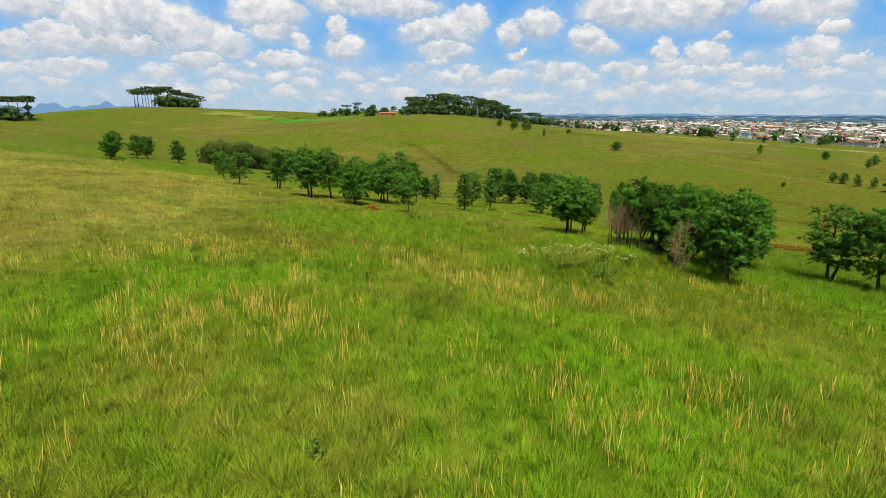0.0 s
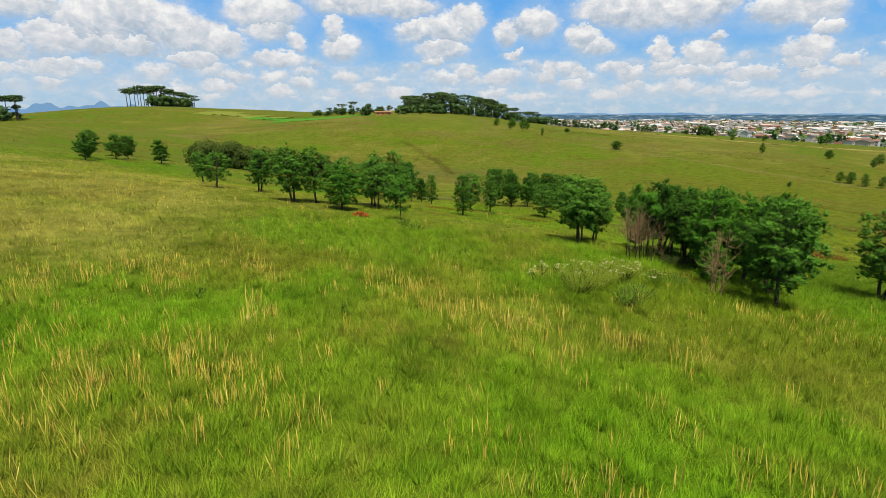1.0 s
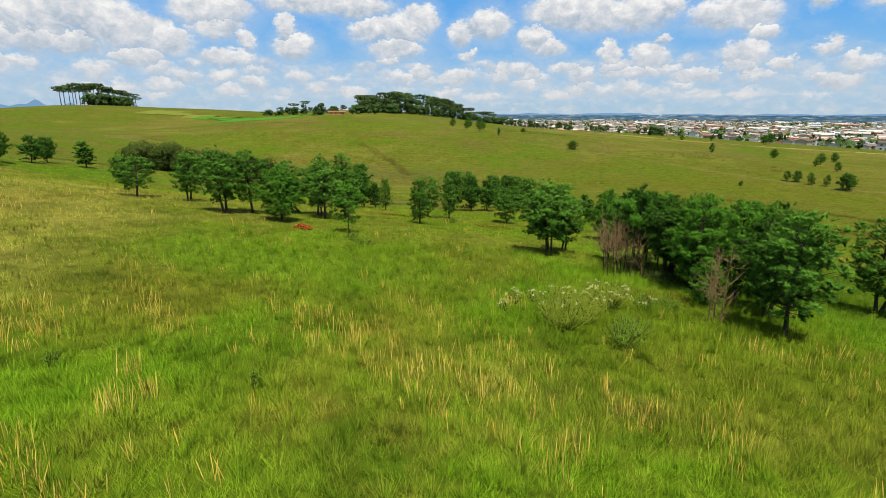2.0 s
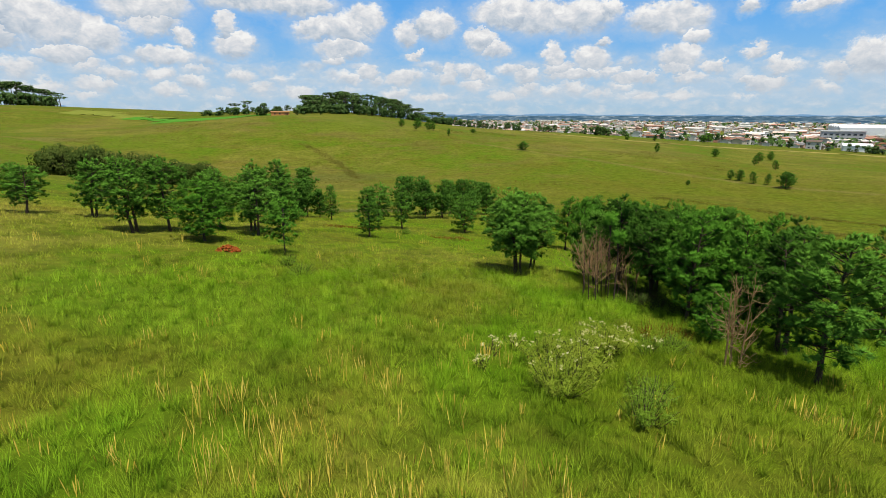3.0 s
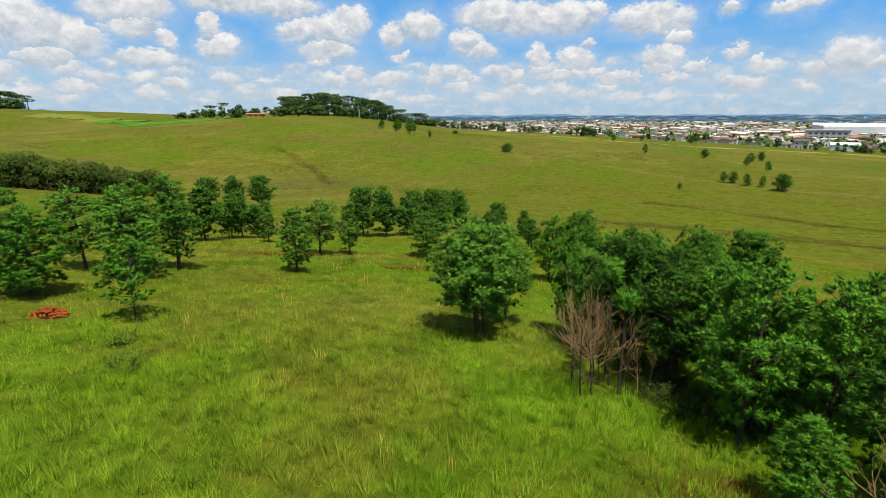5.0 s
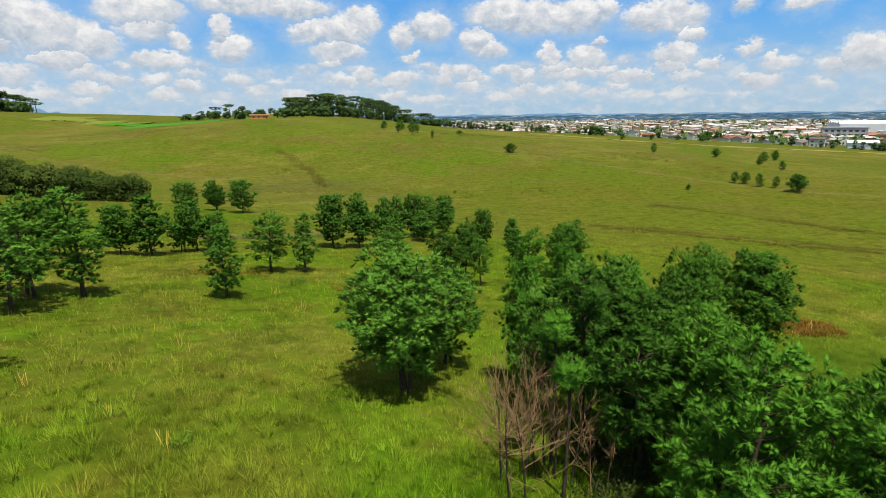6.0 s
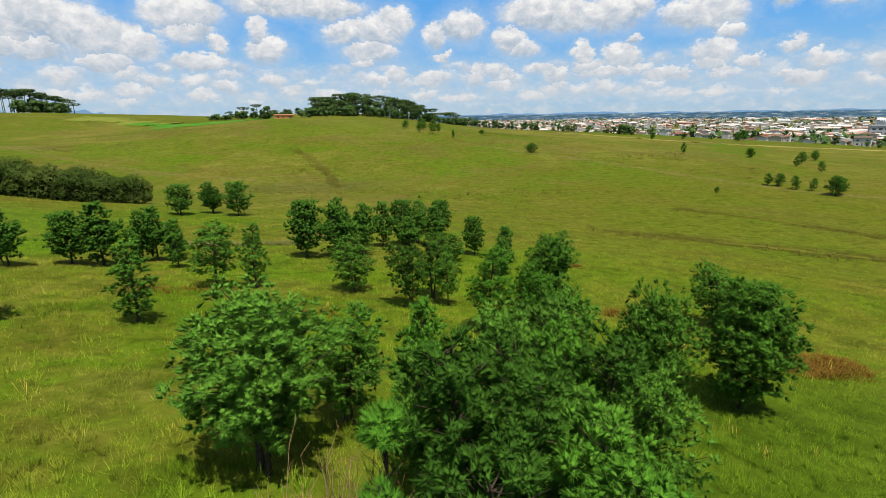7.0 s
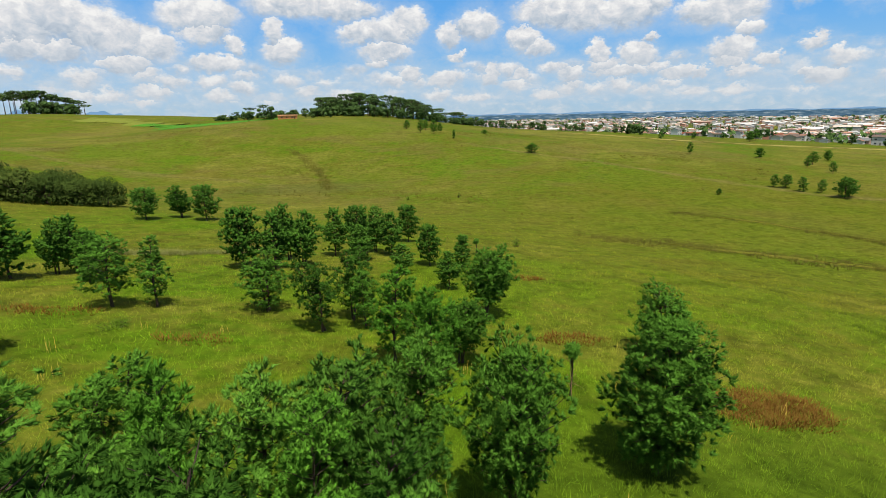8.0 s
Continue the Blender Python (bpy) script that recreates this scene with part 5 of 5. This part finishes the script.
def far_town():
    """Roofs and walls of the rest of the town, too far off to tell apart."""
    rng = np.random.default_rng(9)
    b = Build()
    n = 5200
    s = 505 + 1300 * rng.random(n) ** 1.35
    u = (-0.95 + 1.95 * rng.random(n)) * (s * 0.9 + 60)
    for k in range(n):
        x, y = town_site(s[k], u[k])
        z = gz(x, y)
        big = rng.random() < 0.06
        w, d, h = (rng.uniform(12, 28), rng.uniform(8, 14), rng.uniform(4, 7)) if big else (rng.uniform(5, 9), rng.uniform(4.5, 7), rng.uniform(2.8, 6.0))
        c, sn = (0.61, 0.79) if rng.random() < 0.5 else (0.79, -0.61)
        p = np.array([(-w, -d, -2), (w, -d, -2), (w, d, -2), (-w, d, -2), (-w, -d, h * 2), (w, -d, h * 2), (w, d, h * 2), (-w, d, h * 2)]) / 2
        q = np.stack([x + p[:, 0] * c - p[:, 1] * sn, y + p[:, 0] * sn + p[:, 1] * c, z + p[:, 2]], -1)
        b.put(q, [(0, 1, 5), (0, 5, 4), (1, 2, 6), (1, 6, 5), (2, 3, 7), (2, 7, 6), (3, 0, 4), (3, 4, 7)])
        g = 0.15 * d
        e = np.array([(-w * 1.06, -d * 1.08, h * 2), (w * 1.06, -d * 1.08, h * 2), (w * 1.06, d * 1.08, h * 2), (-w * 1.06, d * 1.08, h * 2), (-w * 1.06, 0, 2 * (h + g)), (w * 1.06, 0, 2 * (h + g))]) / 2
        q = np.stack([x + e[:, 0] * c - e[:, 1] * sn, y + e[:, 0] * sn + e[:, 1] * c, z + e[:, 2]], -1)
        b.put(q, [(0, 1, 5), (0, 5, 4), (2, 3, 4), (2, 4, 5), (0, 4, 3), (1, 2, 5)])
    tagged(new("far_town", b.mesh("far_town", M_TOWN)), "distant town of pale walls and red roofs", "town", kind="stuff")


far_town()


def town_trees():
    rng = np.random.default_rng(10)
    b = Build()
    n = 1100
    s = 405 + 1350 * rng.random(n) ** 1.4
    u = (-0.95 + 1.95 * rng.random(n)) * (s * 0.9 + 60)
    for k in range(n):
        x, y = town_site(s[k], u[k])
        r, h = rng.uniform(2.0, 4.0) * (1 + s[k] / 1500), rng.uniform(4.5, 8.5)
        c = np.array([x, y, gz(x, y)]) + np.stack([rng.normal(size=5) * 0.4 * r, rng.normal(size=5) * 0.4 * r, h * rng.uniform(0.35, 0.8, 5)], -1)
        b.put(*leaf_cloud(rng, c, rng.uniform(0.4, 0.65, 5) * r, 20, 1.3 * (1 + s[k] / 1200), 0.6, 0.5)[:2])
    tagged(new("town_trees", b.mesh("town_trees", M_FAR_LEAF)), "scattered dark trees between the town's houses", "trees", kind="stuff")


town_trees()


def warehouse():
    root = thing("warehouse", "long white sheet-metal factory hall beyond the town", "warehouse")
    b = Build()
    b.box(-85, -45, -2, 85, 45, 12.5)
    part("wall", b.mesh("wall", M_WHITE), root)
    b = Build()
    for k in range(5):
        y = -45 + 18 * k
        b.put([(-86, y, 12.5), (86, y, 12.5), (86, y + 9, 15.0), (-86, y + 9, 15.0), (86, y + 18, 12.5), (-86, y + 18, 12.5)], [(0, 1, 2), (0, 2, 3), (3, 2, 4), (3, 4, 5), (1, 4, 2), (0, 3, 5)])
    part("roof", b.mesh("roof", M_WHITE), root)
    for k in range(6):
        b = Build()
        b.box(-70 + 26 * k, -45.3, -1, -63 + 26 * k, -45.0, 5)
        part("loading_door", b.mesh("loading_door", M_GREY), root)
    x, y = 690, 560
    root.matrix_basis = pose(x, y, gz(x, y), 0, 0, -38)
    root = thing("office_block", "grey concrete office block before the factory", "building")
    b = Build()
    b.box(-17, -7, -2, 17, 7, 12)
    part("wall", b.mesh("wall", M_GREY), root)
    b = Build()
    b.box(-17.6, -7.6, 12, 17.6, 7.6, 12.8)
    part("roof", b.mesh("roof", M_GREY), root)
    pane = Build()
    pane.box(-1.3, -0.05, -0.8, 1.3, 0.05, 0.8)
    pane = pane.mesh("window", M_GLASS)
    for st in range(3):
        for k in range(7):
            o = part("window", pane, root)
            o.location = (-14 + 4.6 * k, -7.04, 2.2 + 3.6 * st)
    x, y = 470, 455
    root.matrix_basis = pose(x, y, gz(x, y), 0, 0, -40)
    for k, (x, y, w) in enumerate(((330, 262, 9), (306, 290, 7), (352, 240, 8))):
        root = thing("shed", "low white metal shed at the pasture's edge", "shed", "low sheds")
        b = Build()
        b.box(-w, -5, -1, w, 5, 3.6)
        part("wall", b.mesh("wall", M_WHITE), root)
        b = Build()
        b.put([(-w - 0.5, -5.5, 3.6), (w + 0.5, -5.5, 3.6), (w + 0.5, 0, 5.0), (-w - 0.5, 0, 5.0), (w + 0.5, 5.5, 3.6), (-w - 0.5, 5.5, 3.6)], [(0, 1, 2), (0, 2, 3), (3, 2, 4), (3, 4, 5), (1, 4, 2), (0, 3, 5)])
        part("roof", b.mesh("roof", M_WHITE), root)
        root.matrix_basis = pose(x, y, gz(x, y), 0, 0, -42)


warehouse()


def farmhouse():
    root = thing("farmhouse", "low orange farmhouse with a tiled veranda roof on the hill", "house")
    b = Build()
    b.box(-6.5, -3, -0.6, 6.5, 3, 2.7)
    part("wall", b.mesh("wall", M_ORANGE), root)
    b = Build()
    v = [(-7.0, -3.5, 2.75), (7.0, -3.5, 2.75), (7.2, 0.4, 3.6), (-7.2, 0.4, 3.6), (7.2, 3.8, 2.7), (-7.2, 3.8, 2.7)]
    b.put(v, [(0, 1, 2), (0, 2, 3), (3, 2, 4), (3, 4, 5), (1, 4, 2), (0, 3, 5)])
    part("roof", b.mesh("roof", M_TERRA), root)
    for k in range(5):
        b = Build()
        b.box(-6.6 + 3.2 * k, -3.4, -0.6, -6.35 + 3.2 * k, -3.2, 2.7)
        part("veranda_post", b.mesh("veranda_post", M_ORANGE), root)
    for k in range(3):
        b = Build()
        b.box(-4.6 + 3.6 * k, -3.06, 0.7, -3.2 + 3.6 * k, -2.98, 1.9)
        part("window", b.mesh("window", M_GLASS), root)
    b = Build()
    b.box(4.4, -3.06, -0.4, 5.4, -2.98, 1.8)
    part("door", b.mesh("door", M_BARK), root)
    root.matrix_basis = pose(-36.6, 360, gz(-36.6, 360), 0, 0, 6) @ Matrix.Diagonal((0.8, 0.9, 0.66, 1))


farmhouse()


# ---------------------------------------------------------------- grass
def grass(name, count, blades, x0, x1, y0, y1, length, width, mat, label, seed, keep=None, lean=0.5, spread=0.12):
    """Tufts of bent blades strewn over a stretch of the land, as one mesh."""
    rng = np.random.default_rng(seed)
    x, y = rng.uniform(x0, x1, count), rng.uniform(y0, y1, count)
    if keep is not None:
        m = keep(x, y, rng)
        x, y = x[m], y[m]
    n = len(x)
    size = rng.uniform(0.65, 1.35, (n, 1))
    a = rng.uniform(0, 2 * np.pi, (n, blades))
    q = spread * size * rng.random((n, blades)) ** 0.5
    bx, by = x[:, None] + q * np.cos(a), y[:, None] + q * np.sin(a)
    bz = ground_z(bx, by) - 0.03
    ln = length * size * rng.uniform(0.6, 1.15, (n, blades))
    out = lean * rng.uniform(0.2, 1.2, (n, blades))
    turn = a + rng.normal(size=(n, blades)) * 0.5
    dx, dy = np.cos(turn), np.sin(turn)
    fa = turn + np.pi / 2 + rng.normal(size=(n, blades)) * 0.6
    wx, wy = np.cos(fa) * width, np.sin(fa) * width
    p0 = np.stack([bx - wx, by - wy, bz], -1)
    p1 = np.stack([bx + wx, by + wy, bz], -1)
    p2 = np.stack([bx + dx * ln * out, by + dy * ln * out, bz + ln * (1 - 0.25 * out)], -1)
    v = np.stack([p0, p1, p2], 2).reshape(-1, 3)
    f = np.arange(n * blades * 3).reshape(-1, 3)
    return tagged(new(name, mesh_of(name, v, f, mat)), label, "grass", kind="stuff")


def off_line(x, y, points):
    """Distance from a line of points."""
    p = np.array(points, float)
    best = np.full(len(x), 1e9)
    for (ax, ay), (bx, by) in zip(p[:-1], p[1:]):
        t = np.clip(((x - ax) * (bx - ax) + (y - ay) * (by - ay)) / ((bx - ax) ** 2 + (by - ay) ** 2), 0, 1)
        best = np.minimum(best, np.hypot(x - ax - t * (bx - ax), y - ay - t * (by - ay)))
    return best


NEAR_SLOPE = [(-1, 8), (0, 18), (5, 30), (12, 37), (30, 48)]


def near_path(x, y, rng):
    """Densest on the near slope, thinning out with distance."""
    return rng.random(len(x)) < np.clip(1.6 - off_line(x, y, NEAR_SLOPE) / 13, 0.06, 1)


def slope_only(x, y, rng):
    """The near slope, thinning out where the glade begins."""
    return near_path(x, y, rng) & (y < 40 + 8 * rng.random(len(x)))


def foreground(x, y, rng):
    """The stretch that the flight begins over."""
    return np.hypot((x - 1) / 15, (y - 13) / 10) + rng.normal(size=len(x)) * 0.12 < 1


def patchy(x, y, rng):
    v = np.sin(x * 0.45 + 1.3 * np.sin(y * 0.31)) + np.sin(y * 0.6 + 1.7 * np.sin(x * 0.23)) + np.sin(x * 1.3 + y * 0.9)
    return rng.random(len(x)) < np.clip(0.10 + 0.32 * v, 0.05, 1) * np.clip(1.4 - np.hypot((x + 4) / 1.5, y - 14) / 15, 0.03, 1)


def valley(x, y, rng):
    """Outside the near slope; thins out smoothly towards the rim."""
    d = np.hypot((x - 10) / 1.1, y - 60)
    return rng.random(len(x)) < np.clip((95 - d) / 60, 0, 1) * np.clip((off_line(x, y, NEAR_SLOPE) - 9) / 12, 0, 1)


def tussocks(name, count, blades, x0, x1, y0, y1, length, width, label, seed, keep):
    """Domed tussocks of arching blades, as one mesh; each tussock has its own tone."""
    rng = np.random.default_rng(seed)
    x, y = rng.uniform(x0, x1, count), rng.uniform(y0, y1, count)
    m = keep(x, y, rng)
    x, y = x[m], y[m]
    n = len(x)
    size = rng.uniform(0.55, 1.35, (n, 1))
    a = rng.uniform(0, 2 * np.pi, (n, blades))
    lean = rng.random((n, blades)) ** 0.8
    ln = length * size * rng.uniform(0.7, 1.15, (n, blades))
    q = 0.14 * size * rng.random((n, blades))
    bx, by = x[:, None] + q * np.cos(a), y[:, None] + q * np.sin(a)
    bz = ground_z(x, y)[:, None] - 0.04
    out = ln * np.sin(lean * 0.85)
    tx, ty, tz = bx + out * np.cos(a), by + out * np.sin(a), bz + 0.05 + ln * np.cos(lean * 0.85)
    fa = a + np.pi / 2 + rng.normal(size=(n, blades)) * 0.5
    wx, wy = np.cos(fa) * width, np.sin(fa) * width
    v = np.stack([np.stack([bx - wx, by - wy, bz + 0 * bx], -1), np.stack([bx + wx, by + wy, bz + 0 * bx], -1), np.stack([tx, ty, tz], -1)], 2).reshape(-1, 3)
    way = unit(np.stack([np.sin(lean) * np.cos(a), np.sin(lean) * np.sin(a), np.cos(lean)], -1))
    f = np.arange(n * blades * 3).reshape(-1, 3)
    me = mesh_of(name, v, f, M_TUSSOCK, False, np.repeat(way.reshape(-1, 3), 3, 0))
    me.attributes.new("tone", "FLOAT", "POINT").data.foreach_set("value", np.repeat(rng.random(n), blades * 3).astype(np.float32))
    return tagged(new(name, me), label, "grass", kind="stuff")


def stalks(name, count, group, x0, x1, y0, y1, length, label, seed, keep=None):
    """Thin dry stems that carry a slim seed head, in small groups."""
    rng = np.random.default_rng(seed)
    x, y = rng.uniform(x0, x1, count), rng.uniform(y0, y1, count)
    if keep is not None:
        m = keep(x, y, rng)
        x, y = x[m], y[m]
    n = len(x)
    bx, by = x[:, None] + rng.normal(size=(n, group)) * 0.13, y[:, None] + rng.normal(size=(n, group)) * 0.13
    ln = length * rng.uniform(0.55, 1.2, (n, 1)) * rng.uniform(0.7, 1.1, (n, group))
    a, k = rng.uniform(0, 6.283, (n, group)), rng.uniform(0.02, 0.32, (n, group))
    d = np.stack([k * np.cos(a), k * np.sin(a), 1 - 0.3 * k], -1) * ln[..., None]
    p = np.stack([bx, by, ground_z(bx, by) - 0.03], -1)
    fa = rng.uniform(0, 6.283, (n, group))
    w = np.stack([np.cos(fa), np.sin(fa), 0 * fa], -1) * rng.uniform(0.005, 0.011, (n, group, 1))
    v = np.stack([p - 0.35 * w, p + 0.35 * w, p + d * 0.70 - w, p + d * 0.70 + w, p + d], 2).reshape(-1, 3)
    i = np.arange(n * group)[:, None] * 5
    f = np.concatenate([i + [0, 1, 3], i + [0, 3, 2], i + [2, 3, 4]])
    return tagged(new(name, mesh_of(name, v, f, M_STRAW)), label, "grass", kind="stuff")


grass("meadow_grass", 60000, 10, -42, 62, 3, 78, 0.30, 0.0085, M_GRASS, "long fresh green meadow grass in tufts", 201, near_path, 0.85, 0.3)
grass("meadow_grass", 15000, 12, -16, 20, 4, 26, 0.31, 0.007, M_GRASS, "dense fresh grass between the tussocks", 215, foreground, 0.7, 0.22)
tussocks("tussock_grass", 38000, 36, -42, 62, 3, 78, 0.45, 0.0075, "domed light green tussocks of arching grass", 206, slope_only)
grass("valley_grass", 18000, 7, -42, 62, 3, 85, 0.28, 0.015, M_PASTURE, "green pasture grass beside the grove", 208, valley, 0.8, 0.4)
grass("valley_grass", 36000, 7, -90, 110, -20, 155, 0.30, 0.02, M_PASTURE, "green pasture grass over the valley", 202, valley, 0.8, 0.4)
stalks("dry_stalks", 27000, 8, -34, 40, 4, 62, 0.64, "thin straw-coloured seed stalks above the grass", 203, patchy)
for k, (x, y) in enumerate(((-5.9, 20.1), (-6.3, 22.0), (-5.5, 20.8))):
    stalks("dry_stalks", 6, 7, x - 0.2, x + 0.2, y - 0.2, y + 0.2, 0.9, "clump of orange dry straw in the meadow", 204 + k)


def tufty(x, y, rng):
    """Loose drifts that follow the lie of the slope."""
    v = np.sin(y * 0.16 + 1.6 * np.sin(x * 0.03)) + np.sin(x * 0.05 + 2.0 * np.sin(y * 0.04)) + 0.6 * np.sin(x * 0.21 + y * 0.17)
    return rng.random(len(x)) < np.clip(0.55 * (v - 0.6), 0.02, 0.6)


def along(points, reach):
    """Keeps what lies near a line of points."""
    def keep(x, y, rng):
        return off_line(x, y, points) < reach * rng.random(len(x)) ** 0.7 * (0.6 + 0.6 * np.sin(x * 0.3 + y * 0.21) ** 2)

    return keep


grass("ditch_weeds", 15000, 7, 48, 125, 70, 132, 0.5, 0.05, M_RANK, "dark rank weeds along the ditches", 211, along([(53, 112), (62, 109), (68, 105), (73, 102.5), (77.6, 98), (83, 94.3), (95, 86), (120, 74)], 4.0), 0.7, 0.5)
grass("ditch_weeds", 4000, 7, 76, 112, 94, 136, 0.45, 0.05, M_RANK, "rank weeds along the upper ditch", 214, along([(77, 136), (84, 130), (89, 125.5), (94, 117.5), (98, 109), (108, 98)], 2.5), 0.7, 0.5)
grass("ditch_weeds", 6000, 6, -30, 25, 170, 245, 0.6, 0.05, M_RANK, "dark weeds along the gully", 212, along([(-15.7, 240), (-6.4, 219), (0.5, 197), (4.7, 176)], 2.5), 0.7, 0.5)
grass("slope_weeds", 14000, 5, -110, 130, 130, 300, 0.6, 0.10, M_RANK, "sparse dark weed tufts on the far slope", 216, tufty, 0.9, 0.35)
grass("reed_grass", 5000, 7, -8, 9, 83, 90, 0.5, 0.03, M_REED, "pale reedy grass behind the clearing", 213, along([(-6, 86), (1, 86), (7, 87)], 1.0), 0.5, 0.3)


def oval(cx, cy, rx, ry):
    """Keeps what lies in a ragged oval."""
    def keep(x, y, rng):
        return ((x - cx) / rx) ** 2 + ((y - cy) / ry) ** 2 + rng.normal(size=len(x)) * 0.3 < 1

    return keep


for k, (x, y, rx, ry, count) in enumerate(((36.4, 53.9, 2.3, 1.7, 2400), (30.2, 62.4, 1.8, 0.9, 420), (1.0, 64.5, 2.6, 1.0, 260), (9.9, 60.5, 1.9, 1.0, 190), (31.3, 77.0, 1.6, 0.8, 160))):
    grass("dead_grass_patch", count, 9, x - 1.6 * rx, x + 1.6 * rx, y - 1.6 * ry, y + 1.6 * ry, 0.28, 0.022, M_REDGRASS, "patch of rusty red dead grass", 220 + k, oval(x, y, rx, ry), 0.95, 0.3)


def grove_edge(x, y, rng):
    return ((x - 13.0) / 1.3) ** 2 + ((y - 32.6) / 0.9) ** 2 + rng.normal(size=len(x)) * 0.3 < 1


grass("dead_grass_patch", 90, 9, 11.4, 14.6, 31, 34.2, 0.5, 0.012, M_REDGRASS, "rusty brown grass at the grove's edge", 207, grove_edge, 0.5, 0.15)
for kind in (*MID, *UMB, *OVAL):
    remove(kind[0])
